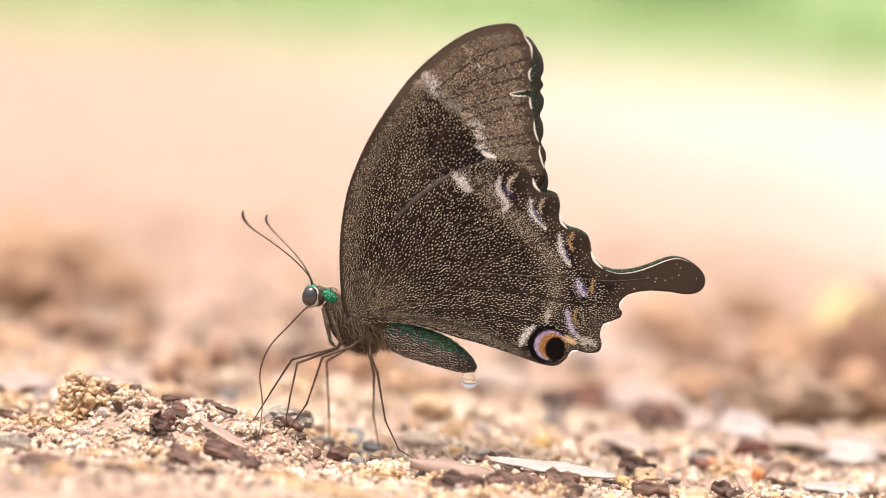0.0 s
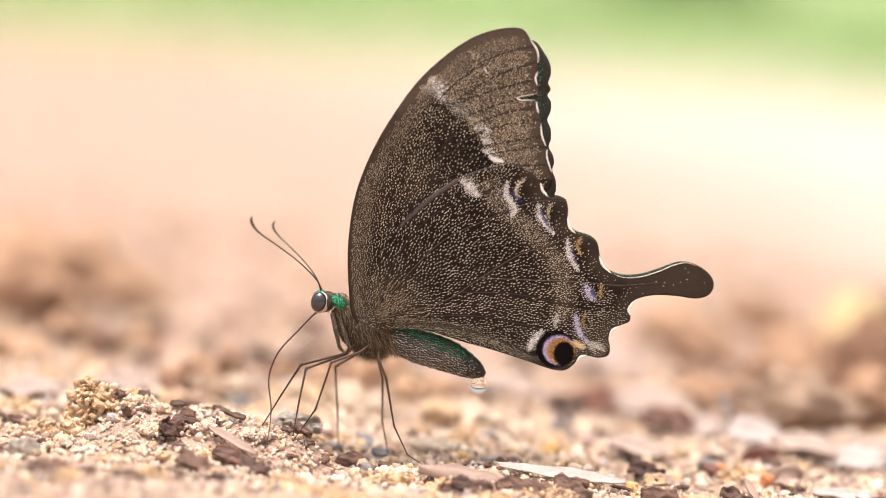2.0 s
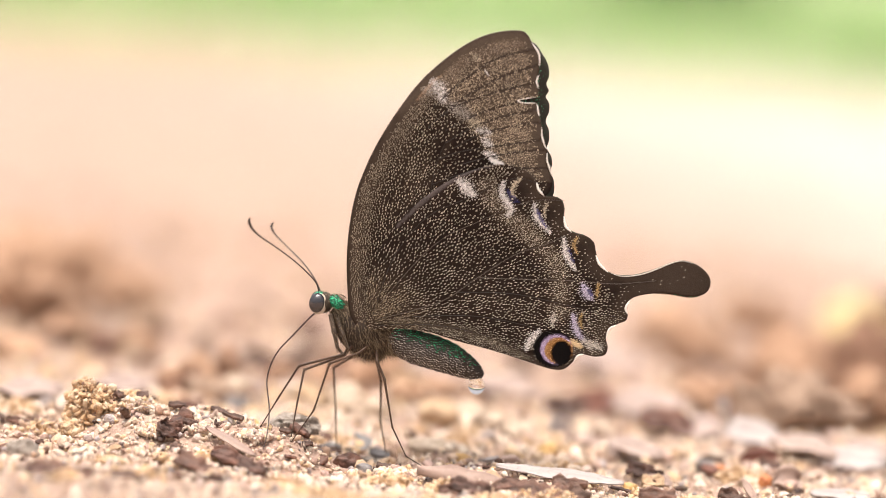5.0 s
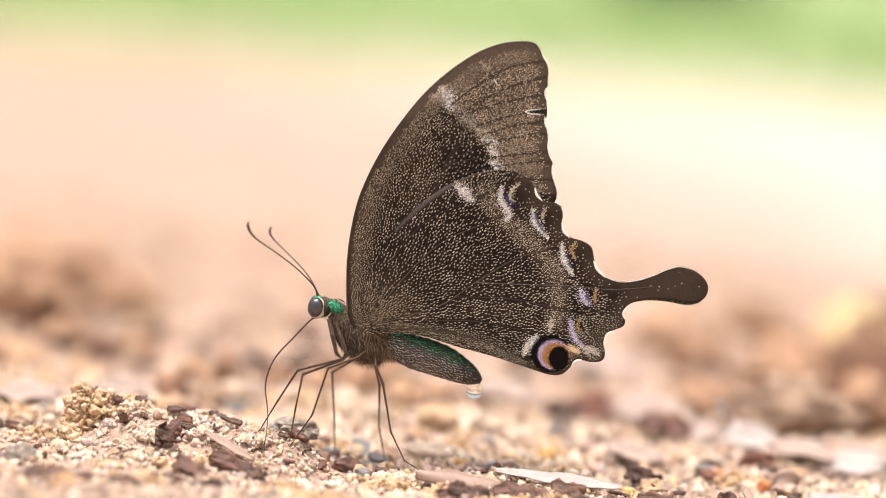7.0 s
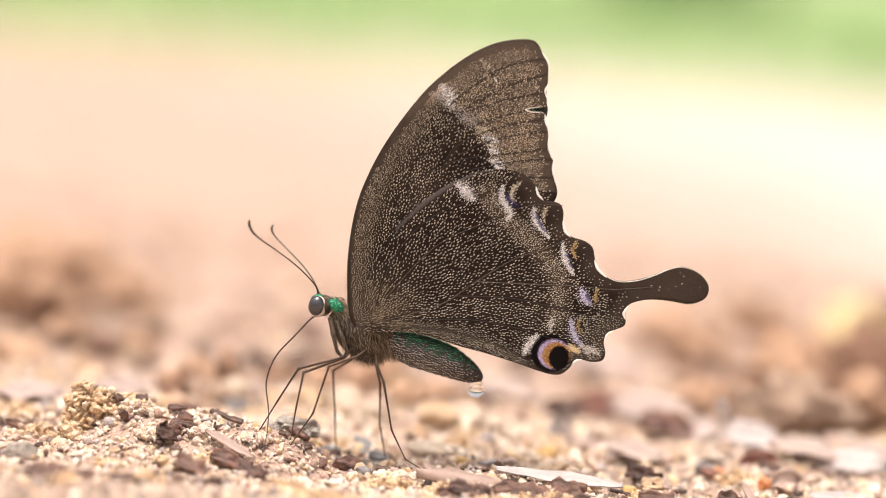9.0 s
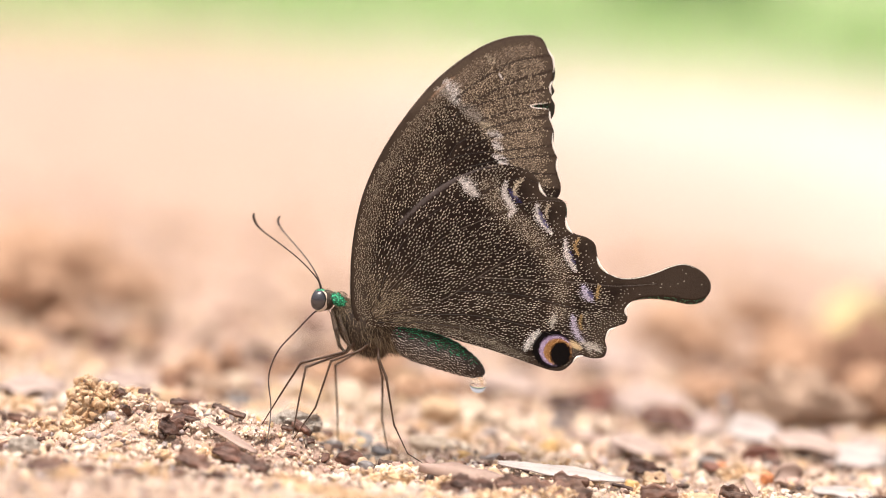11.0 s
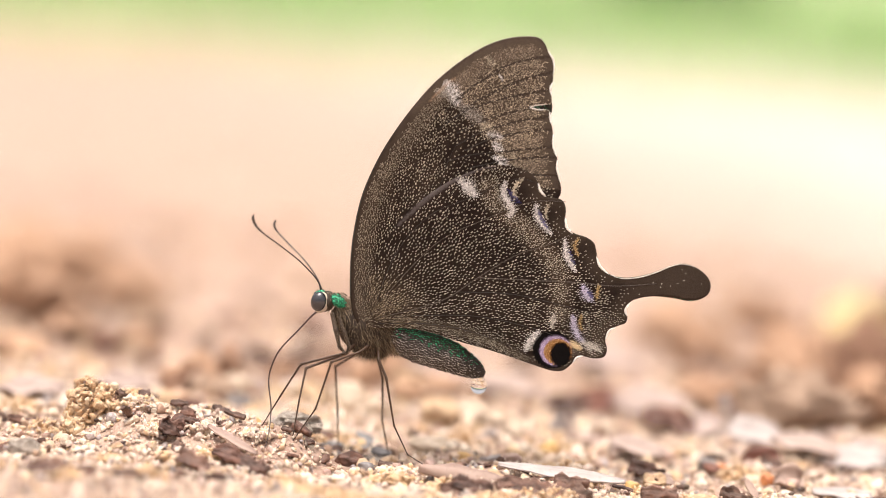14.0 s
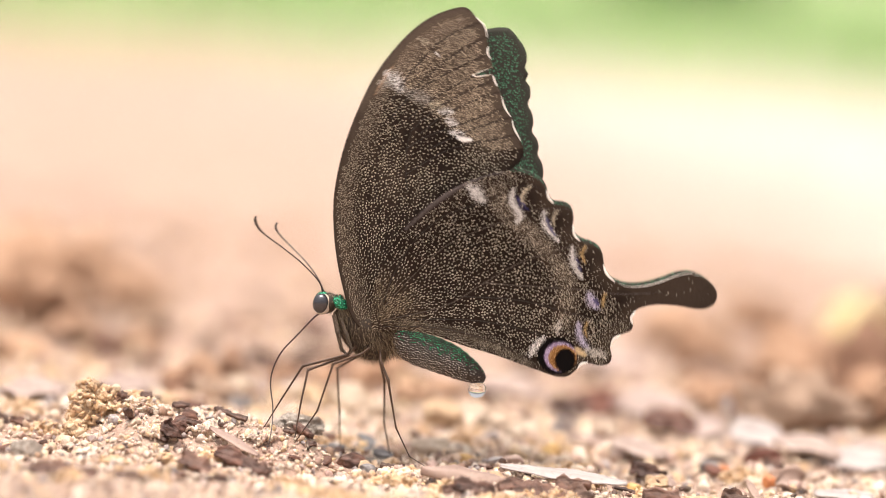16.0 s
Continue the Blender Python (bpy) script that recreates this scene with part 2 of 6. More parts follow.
M_TONGUE = plain_material("proboscis_shell", (0.03, 0.015, 0.012), (0.08, 0.04, 0.03), 0.35)


def water_material():
    k = Mat("water", 0.0)
    k.b.inputs["Base Color"].default_value = (0.98, 0.99, 1, 1)
    k.b.inputs["IOR"].default_value = 1.333
    k.b.inputs["Transmission Weight"].default_value = 1.0
    return k.m


M_WATER = water_material()


# ---- building tools ----
def empty(name, m):
    ob = new(name)
    ob.empty_display_size = 0.005
    ob.matrix_basis = m
    return ob


def finish(name, mesh, materials, parent=None, label="", smooth=True):
    for m in materials if isinstance(materials, (list, tuple)) else [materials]:
        mesh.materials.append(m)
    if smooth:
        mesh.polygons.foreach_set("use_smooth", [True] * len(mesh.polygons))
    ob = new(name, mesh)
    if parent:
        ob.parent = parent
    if label:
        ob["label"] = label
    return ob


def part(name, bm, material, parent=None, label="", smooth=True):
    bmesh.ops.recalc_face_normals(bm, faces=bm.faces)
    mesh = bpy.data.meshes.new(name)
    bm.to_mesh(mesh)
    bm.free()
    return finish(name, mesh, material, parent, label, smooth)


def spline(points, steps=8, closed=False):
    """A smooth curve through the points (Catmull-Rom); every number of a point is blended."""
    p = [np.array(q, float) for q in points]
    n = len(p)
    out = []
    for i in range(n if closed else n - 1):
        if closed:
            a, b, c, d = p[i - 1], p[i], p[(i + 1) % n], p[(i + 2) % n]
        else:
            a, b, c, d = p[max(i - 1, 0)], p[i], p[i + 1], p[min(i + 2, n - 1)]
        for s in range(steps):
            t = s / steps
            out.append(0.5 * (2 * b + (c - a) * t + (2 * a - 5 * b + 4 * c - d) * t * t + (3 * b - a - 3 * c + d) * t ** 3))
    if not closed:
        out.append(p[-1])
    return out


def tube(bm, path, sides=8, flat=1.0):
    """A round, tapering tube along a path of (x, y, z, radius) in mm, closed at both ends."""
    rings = []
    pts = [Vector(q[:3]) * MM_ for q in path]
    for i, q in enumerate(path):
        way = (pts[min(i + 1, len(pts) - 1)] - pts[max(i - 1, 0)]).normalized()
        side = way.cross(Vector((0, 1, 0.03))).normalized()
        up = side.cross(way).normalized()
        r = q[3] * MM_
        rings.append([bm.verts.new(pts[i] + (side * math.cos(2 * math.pi * j / sides) + up * math.sin(2 * math.pi * j / sides) * flat) * r) for j in range(sides)])
    for a, b in zip(rings, rings[1:]):
        for j in range(sides):
            bm.faces.new((a[j], a[(j + 1) % sides], b[(j + 1) % sides], b[j]))
    bm.faces.new(rings[0][::-1])
    bm.faces.new(rings[-1])
    return bm


def blob(centre, axes, turn=0.0, rough=0.0, seed=0, detail=3, freq=1.0):
    """A closed lump about centre (mm), turned about y, roughened by noise."""
    bm = bmesh.new()
    bmesh.ops.create_icosphere(bm, subdivisions=detail, radius=1)
    rot = Matrix.Rotation(radians(turn), 3, "Y")
    for v in bm.verts:
        d = v.co.normalized()
        k = 1 + rough * noise.fractal(d * freq * 2 + Vector((seed * 7.3, seed * 1.7, 0)), 1.0, 2.0, 4)
        v.co = (rot @ (Vector((d.x * axes[0], d.y * axes[1], d.z * axes[2])) * k) + Vector(centre)) * MM_
    return bm


# ---- butterfly ----
BODY = (-0.00979, 0.0, 0.02127)
butterfly = tagged(empty("butterfly", pose(*BODY)), "brown-black swallowtail butterfly with pale specks standing on sand", "butterfly")


def camber(u, w):
    """How far the membrane swells sideways, in mm."""
    r = math.hypot(u, w)
    return 0.9 * math.sin(min(r / 48, 1) * math.pi) * 0.8 + 0.25 * math.sin(math.atan2(w, u) * 9) * min(r / 30, 1) * 0.35


def inside(poly, pts):
    x, y = pts[:, 0], pts[:, 1]
    hit = np.zeros(len(pts), bool)
    for (ax, ay), (bx, by) in zip(poly, np.roll(poly, -1, 0)):
        cross = ((ay > y) != (by > y)) & (x < (bx - ax) * (y - ay) / (by - ay + 1e-12) + ax)
        hit ^= cross
    return hit


def to_line(pts, line):
    """Distance from each point to a polyline, and how far along it (0 to 1)."""
    best, along = np.full(len(pts), 1e9), np.zeros(len(pts))
    n = max(len(line) - 1, 1)
    for i in range(len(line) - 1):
        a, b = np.array(line[i][:2]), np.array(line[i + 1][:2])
        t = np.clip(((pts - a) @ (b - a)) / max((b - a) @ (b - a), 1e-9), 0, 1)
        d = np.hypot(*(pts - a - t[:, None] * (b - a)).T)
        near = d < best
        best[near], along[near] = d[near], ((i + t) / n)[near]
    return best, along


def edge_distance(pts, poly):
    return to_line(pts, np.vstack([poly, poly[:1]]))[0]


def membrane(outline, paint, step, mirror, thick=0.07):
    """A thin wing of two skins, its front the underside. paint(points) gives the mark colours and the dusting."""
    rng = np.random.default_rng(5)
    poly = np.array(outline)[:, :2]
    lo, hi = poly.min(0), poly.max(0)
    gx, gy = np.meshgrid(np.arange(lo[0], hi[0], step), np.arange(lo[1], hi[1], step * 0.87))
    gx[1::2] += step / 2
    grid = np.column_stack([gx.ravel(), gy.ravel()])
    grid = grid[inside(poly, grid)]
    grid = grid[edge_distance(grid, poly) > step * 0.55]
    grid = grid + rng.uniform(-0.1, 0.1, grid.shape) * step
    pts = np.vstack([poly, grid])
    n = len(poly)
    co, _, tri, _, _, _ = delaunay_2d_cdt([Vector(p) for p in pts], [(i, (i + 1) % n) for i in range(n)], [list(range(n))], 1, 1e-6)
    co = np.array([(c.x, c.y) for c in co])
    side = -1.0 if not mirror else 1.0
    bulge = np.array([camber(*c) for c in co])
    front = np.column_stack([co[:, 0], side * (bulge + thick / 2), co[:, 1]])
    back = np.column_stack([co[:, 0], side * (bulge - thick / 2), co[:, 1]])
    count = len(co)
    faces, kind = [], []
    edges = {}
    for t in tri:
        a, b, c = t
        # counter-clockwise seen from -y is a, b, c in (u, w)
        area = (co[b][0] - co[a][0]) * (co[c][1] - co[a][1]) - (co[b][1] - co[a][1]) * (co[c][0] - co[a][0])
        if area < 0:
            b, c = c, b
        f = (a, b, c) if not mirror else (a, c, b)
        faces.append(f)
        kind.append(0)
        faces.append(tuple(i + count for i in f[::-1]))
        kind.append(1)
        for p, q in zip(f, f[1:] + f[:1]):
            edges[(p, q)] = edges.get((p, q), 0) + 1
    for p, q in edges:
        if (q, p) not in edges:
            faces.append((q, p, p + count, q + count))
            kind.append(0)
    mesh = bpy.data.meshes.new("wing")
    mesh.from_pydata(np.vstack([front, back]) * MM_, [], faces)
    mesh.polygons.foreach_set("material_index", kind)
    colour, dusting = paint(co)
    for name, data in (("mark", colour), ("dust", dusting)):
        at = mesh.attributes.new(name, "FLOAT_COLOR", "POINT")
        at.data.foreach_set("color", np.vstack([data, data]).astype(np.float32).ravel())
    return mesh


def smooth_step(x, lo, hi):
    t = np.clip((x - lo) / (hi - lo), 0, 1)
    return t * t * (3 - 2 * t)


def stroke(pts, colour, line, half, tone, alpha=1.0, soft=0.5):
    """Lays a soft brush stroke of scales over the pattern, half mm wide to each side, thinner at its ends."""
    d, s = to_line(pts, spline(line, 6) if len(line) > 2 else line)
    width = half * (0.55 + 0.45 * np.sin(np.clip(s, 0.02, 0.98) * np.pi)) if len(line) > 1 else half
    k = (alpha * (1 - smooth_step(d / width, 1 - soft, 1 + soft)))[:, None]
    colour[:, :3] = colour[:, :3] * (1 - k) + np.array(tone) * k
    colour[:, 3:] = np.maximum(colour[:, 3:] * (1 - k), 0) + k


WHITE, CREAM, LILAC, BLUE = (0.86, 0.83, 0.80), (0.66, 0.57, 0.42), (0.60, 0.56, 0.74), (0.03, 0.03, 0.11)
TAN, BLACK = (0.32, 0.21, 0.11), (0.004, 0.003, 0.003)
GREY, GOLD, PEARL = (0.46, 0.42, 0.37), (0.50, 0.33, 0.14), (0.66, 0.61, 0.54)

# veins and outlines in mm from the wing joint: back along the body, up
FORE_COSTA = [(-1.46, -0.64), (-2.81, 1.45), (-3.38, 4.38), (-3.96, 9.41), (-4, 14.05), (-3.55, 18.72), (-2.41, 23.09), (-0.69, 27.51), (1.67, 32.05), (4.38, 36.27), (7.63, 39.86), (10.95, 42.63), (13.95, 44.21), (16.77, 44.95), (18.58, 45.03), (19.54, 44.45), (20.22, 43.36)]
FORE_TERMEN = [(20.57, 42.96), (21.12, 42.35), (21.45, 41.4), (21.48, 40.17), (21.59, 38.94), (21.3, 37.93), (21.7, 36.9), (21.88, 35.76)]
FORE_SLIT = [(21.88, 35.76), (20.67, 35.46), (19.62, 35.2), (18.83, 34.87), (19.67, 34.68), (20.73, 34.75), (21.72, 34.78)]
FORE_LOWER = [(21.72, 34.78), (21.91, 33.62), (22.12, 33.06), (22.43, 32.43), (22.68, 31.46), (22.8, 30.15), (23.14, 29.19), (23.83, 27.93), (23.85, 26.77), (24.3, 25.56), (24.82, 24.36), (25.05, 23.4), (24.9, 22.4), (24.08, 21.32)]
FAR_TERMEN = [(20.5, 43.3), (21.06, 42.61), (21.6, 41.5), (21.75, 40.3), (21.55, 39.2), (22.0, 38.4), (21.95, 37.9), (21.72, 37.3), (22.35, 36.4), (22.5, 35.1), (22.2, 33.75), (22.85, 32.5), (23.1, 31.0), (22.95, 29.8), (23.7, 28.7), (24.05, 27.6), (23.95, 26.4), (24.64, 25.04), (24.88, 23.37), (24.3, 21.9)]
FORE_TRAIL = [(22.1, 20.14), (16.3, 15), (9.35, 8.47), (3.99, 2.48), (0.83, 0.07)]
HIND_COSTA = [(0.01, -0.17), (-0.28, 3.38), (0.3, 8.52), (2.36, 13.94), (5.6, 18.09), (9.86, 21.83), (13.83, 24.02), (17.23, 25.16), (19.98, 25.06), (22.14, 24.25)]
HIND_MARGIN = [(23.25, 23.01), (23.6, 21.95), (24.51, 21.1), (25.93, 21.06), (27.05, 20.66), (27.58, 19.53), (27.63, 18.1), (28.08, 16.88), (29.24, 16.06), (30.94, 15.7), (32.27, 14.89), (32.75, 13.41), (33.31, 11.86), (34.77, 10.64), (36.82, 10.22)]
HIND_TAIL = [(39.29, 10.61), (41.7, 11.59), (43.69, 12.61), (45.57, 13.11), (47.62, 12.62), (49.24, 11.49), (49.88, 10.11), (49.37, 8.62), (47.52, 7.87), (44.57, 8.03), (41.64, 7.94), (39.44, 7.41)]
HIND_LOBES = [(38.25, 6.71), (37.77, 5.56), (38.13, 4.49), (37.88, 3.62), (36.83, 3.1), (35.73, 2.32), (35.2, 0.91), (35.58, -0.42), (35.27, -1.64), (33.8, -2.03), (32.27, -1.83), (31.2, -2.09), (30.62, -3.08), (29.38, -4.22), (27.79, -4.36), (25.99, -4.01)]
HIND_INNER = [(22.55, -3.12), (18.25, -2.13), (13.55, -1.27), (9.27, -0.29), (5.05, -0.06), (1.89, -0.51)]

FORE_VEINS = [[(6.61, 32.56), (9.46, 35.97), (12.53, 38.72), (16.05, 41.1), (20.79, 42.58)], [(6.26, 29.87), (10.45, 34.14), (15.91, 37.94), (21.25, 40.31)],
              [(8.17, 31.7), (10.5, 33.57), (15.28, 35.73), (21.15, 37.74)], [(8.77, 29.59), (11.91, 31.7), (14.69, 33.1), (19.1, 34.82)],
              [(8.93, 27.77), (12.45, 30.33), (17.23, 32.49), (21.92, 33.9)], [(10.23, 27.21), (13.77, 29.44), (19, 31.32), (22.5, 32.04)],
              [(8.06, 25.35), (11.1, 26.71), (15.17, 27.73), (22.81, 29.57)], [(11.27, 24.8), (15.29, 26.32), (19.35, 27.43), (23.77, 28.24)], [(7.55, 21.62), (11.39, 23.39), (15.44, 24.75), (24.11, 25.43)], [(7.45, 18.85), (7.53, 21.79), (8.06, 25.35), (8.93, 27.77)]]
HIND_VEINS = [[(1.18, 0.96), (6.49, 2.7), (11.34, 4.83), (15.26, 7.98), (20.75, 12.02), (25.57, 14.13), (28.99, 16.03)], [(16.06, 8.39), (22.73, 8.64), (29.4, 8.98), (35.69, 8.94), (41.88, 9.83)],
              [(12.92, 5.99), (21.26, 6.39), (29.76, 5.19), (34.87, 4.28), (37.93, 3.96)], [(6.56, 1.86), (15.73, 2.67), (24.21, 1.72), (30.23, 0.13), (35.41, -1.29)],
              [(0.73, 1.34), (3.32, 10.48), (7.8, 16.77), (14.17, 20.28), (19.73, 23.28), (23.09, 22.99)], [(1.8, 3.56), (8.99, 12.67), (16.12, 17.09), (22.51, 20.17), (27.48, 20.61)],
              [(1.67, 0.15), (10, 0.89), (17.65, -0.14), (24.15, -2.29)]]


def polyline_outline(*runs):
    out = []
    for r, steps in runs:
        out += [tuple(q) for q in (spline(r, steps)[:-1] if steps else r)]
    return out


FORE_OUT = polyline_outline((FORE_COSTA + FORE_TERMEN[:1], 6), (FORE_TERMEN, 4), (FORE_SLIT[:4], 3), (FORE_SLIT[3:], 3), (FORE_LOWER + FORE_TRAIL[:1], 4), (FORE_TRAIL + FORE_COSTA[:1], 6))
WHOLE_OUT = polyline_outline((FORE_COSTA[:-1] + FAR_TERMEN[:1], 6), (FAR_TERMEN + FORE_TRAIL[:1], 4), (FORE_TRAIL + FORE_COSTA[:1], 6))
HIND_OUT = polyline_outline((HIND_COSTA + HIND_MARGIN + HIND_TAIL + HIND_LOBES + HIND_INNER + HIND_COSTA[:1], 4))


def near_lines(pts, lines, width):
    d = np.min([to_line(pts, spline(v, 5))[0] for v in lines], 0)
    return 1 - smooth_step(d, width * 0.4, width)


# the pattern's strokes on the hindwing: line, half width in mm, tone
HIND_PALE = [([(12.2, 22.1), (13.0, 21.6), (14.1, 20.5)], 1.05, WHITE), ([(18.46, 22.54), (18.33, 21.12), (19.09, 19.93), (19.93, 18.75), (19.42, 17.88)], 0.62, WHITE),
             ([(20.87, 23.39), (20.04, 22.49), (19.81, 21.23), (20.27, 20.6)], 0.40, CREAM), ([(23.25, 19.67), (23.54, 18.2), (24.47, 17.02), (25.64, 15.86)], 0.62, WHITE),
             ([(25.05, 19.98), (24.7, 19.12), (24.95, 18.14)], 0.30, CREAM), ([(27.96, 14.96), (28.27, 13.15), (28.87, 11.95), (29.72, 10.77)], 0.60, WHITE),
             ([(29.83, 15.35), (29.43, 14.24), (30.03, 13.04)], 0.36, GOLD), ([(31.24, 8.3), (31.75, 7.38), (32.48, 6.61)], 0.85, LILAC), ([(33.53, 8.78), (33.37, 7.85), (33.38, 6.77)], 0.36, GOLD),
             ([(30.16, 3.9), (30.45, 2.41), (31.06, 1.2), (32.06, 0.27)], 0.62, LILAC), ([(31.37, 4.17), (31.22, 3.06), (31.56, 2.08)], 0.30, GOLD), ([(32.1, -0.02), (33.2, -0.3), (34.46, -0.5)], 0.85, PEARL),
             ([(27.31, 3.99), (27.23, 2.14)], 0.55, PEARL), ([(23.65, -1.54), (24.46, 0.05), (25.37, 1.13)], 0.75, WHITE)]
HIND_BLUE = [([(19.12, 21.59), (19.88, 20.41), (21.0, 19.83)], 0.48), ([(23.72, 19.04), (24.23, 17.83), (25.08, 16.65)], 0.34), ([(28.6, 13.7), (29.12, 12.58), (29.7, 11.63)], 0.34), ([(32.04, 7.82), (32.69, 7.04)], 0.42)]
HIND_DARK = [(21.71, 22.21, 1.5), (26.37, 19.0, 1.45), (31.41, 14.3, 1.55), (36.2, 8.9, 1.2)]
HIND_ZONE = [(16.05, 21.6), (18.08, 19.02), (21.62, 16.38), (24.29, 14.09), (26.56, 11.77), (27.87, 8.96), (28.01, 4.37)]
HIND_EDGE = [(4.56, 0.99), (12.94, 0.44), (19.75, -1.35), (24.06, -3.11)]
# the same on the forewing
FORE_PALE = [([(6.47, 36.39), (7.33, 35.51), (8.1, 34.11)], 1.15, WHITE, 0.26), ([(5.2, 35.25), (6.4, 35.0)], 0.7, GREY, 0.4), ([(9.1, 33.3), (10.7, 32.63), (12.1, 31.9)], 1.1, GREY, 0.30),
             ([(12.31, 31.18), (13.79, 30.71)], 0.85, CREAM, 0.30), ([(13.54, 30.1), (15.23, 29.91)], 0.62, WHITE, 0.25), ([(14.46, 28.81), (15.47, 28.11)], 0.72, WHITE, 0.25),
             ([(14.63, 26.92), (16.5, 26.58)], 0.55, WHITE, 0.25), ([(15.6, 26.15), (16.5, 25.75), (17.5, 25.55)], 0.45, WHITE, 0.2), ([(11.66, 41.04), (12.68, 40.27)], 0.5, CREAM, 0.32), ([(13.78, 38.84), (14.38, 38.09)], 0.16, WHITE, 0.2)]
BAND_LINE = [(2.0, 31.6), (3.74, 33.13), (6.0, 34.2), (8.23, 33.5), (12.92, 29.6), (15.92, 26.01), (17.68, 25.0), (20, 23.5)]


def within(pts, line, half, soft=0.5):
    """1 on a stroke, falling off to 0 at its sides and ends."""
    d, s = to_line(pts, spline(line, 6) if len(line) > 2 else line)
    width = half * (0.6 + 0.4 * np.sin(np.clip(s, 0.02, 0.98) * np.pi))
    return 1 - smooth_step(d / width, 1 - soft, 1 + soft)


def beyond_band(pts):
    """How far outside the forewing's pale band, in mm; negative towards the joint."""
    line = spline(BAND_LINE, 5)
    d = to_line(pts, line)[0]
    ring = np.vstack([np.array(line), [(60, 23.5), (60, 60), (-20, 60), (-20, 31.6)]])
    return np.where(inside(ring, pts), d, -d)


def eyespot(pts):
    """The zones of the eye-spot at the hindwing's inner corner: black rim, lilac, orange, pupil."""
    def oval(cx, cy, rx, ry, edge=0.06):
        return 1 - smooth_step(np.hypot((pts[:, 0] - cx) / rx, (pts[:, 1] - cy) / ry), 1 - edge, 1 + edge)
    return oval(27.6, -1.25, 2.95, 2.75), oval(28.1, -1.35, 2.35, 2.2), oval(28.45, -1.5, 2.1, 1.95), oval(28.85, -1.8, 1.55, 1.78)


def patchy(pts, scale, seed):
    return np.array([noise.noise(Vector((p[0] * scale, p[1] * scale, seed))) for p in pts])


def paint_fore(pts):
    n = len(pts)
    colour, dust = np.zeros((n, 4)), np.zeros((n, 4))
    out = beyond_band(pts)
    outer = smooth_step(out, -0.8, 1.2)
    vein = near_lines(pts, FORE_VEINS, 0.20)
    streak = np.array([noise.noise(Vector((math.atan2(p[1], p[0]) * 30, math.hypot(*p) * 0.12, 0))) for p in pts])
    patch = patchy(pts, 0.12, 5)
    front = 1 - smooth_step(to_line(pts, spline(FORE_COSTA[:-3], 5))[0], 1.0, 4.2)
    rim = 1 - smooth_step(edge_distance(pts, np.array(WHOLE_OUT)), 0.1, 0.4)
    dust[:, 0] = smooth_step(edge_distance(pts, np.array(WHOLE_OUT)), 0.3, 1.3)
    dust[:, 1] = np.clip(0.72 * outer + 0.12 + 0.42 * front + 0.2 * streak + 0.15 * patch, 0, 1) * (1 - 0.75 * vein) * (1 - 0.6 * rim)
    dust[:, 2] = np.clip(0.62 * outer * (0.9 + 0.6 * patch) + 0.5 * front * (0.7 + 0.9 * streak), 0, 1) * (1 - 0.7 * vein) * (1 - rim)
    dust[:, 2] *= smooth_step(edge_distance(pts, np.array(WHOLE_OUT)), 0.6, 1.8)
    for line, half, tone, _ in FORE_PALE:
        stroke(pts, colour, line, half * 0.9, tuple(0.6 * v for v in tone), 0.5, 0.8)
    stroke(pts, colour, [(4.1, 33.59), (5.51, 35.43), (6.58, 36.82), (7.55, 37.61)], 0.26, (0.36, 0.24, 0.16), 0.8, 0.8)
    stroke(pts, colour, [(15.7, 26.05), (16.5, 25.7), (17.45, 25.5)], 0.36, WHITE, 1.0, 0.4)
    colour[:, 3] *= 1 - 0.6 * vein
    dust[:, 3] = 1
    return colour, dust


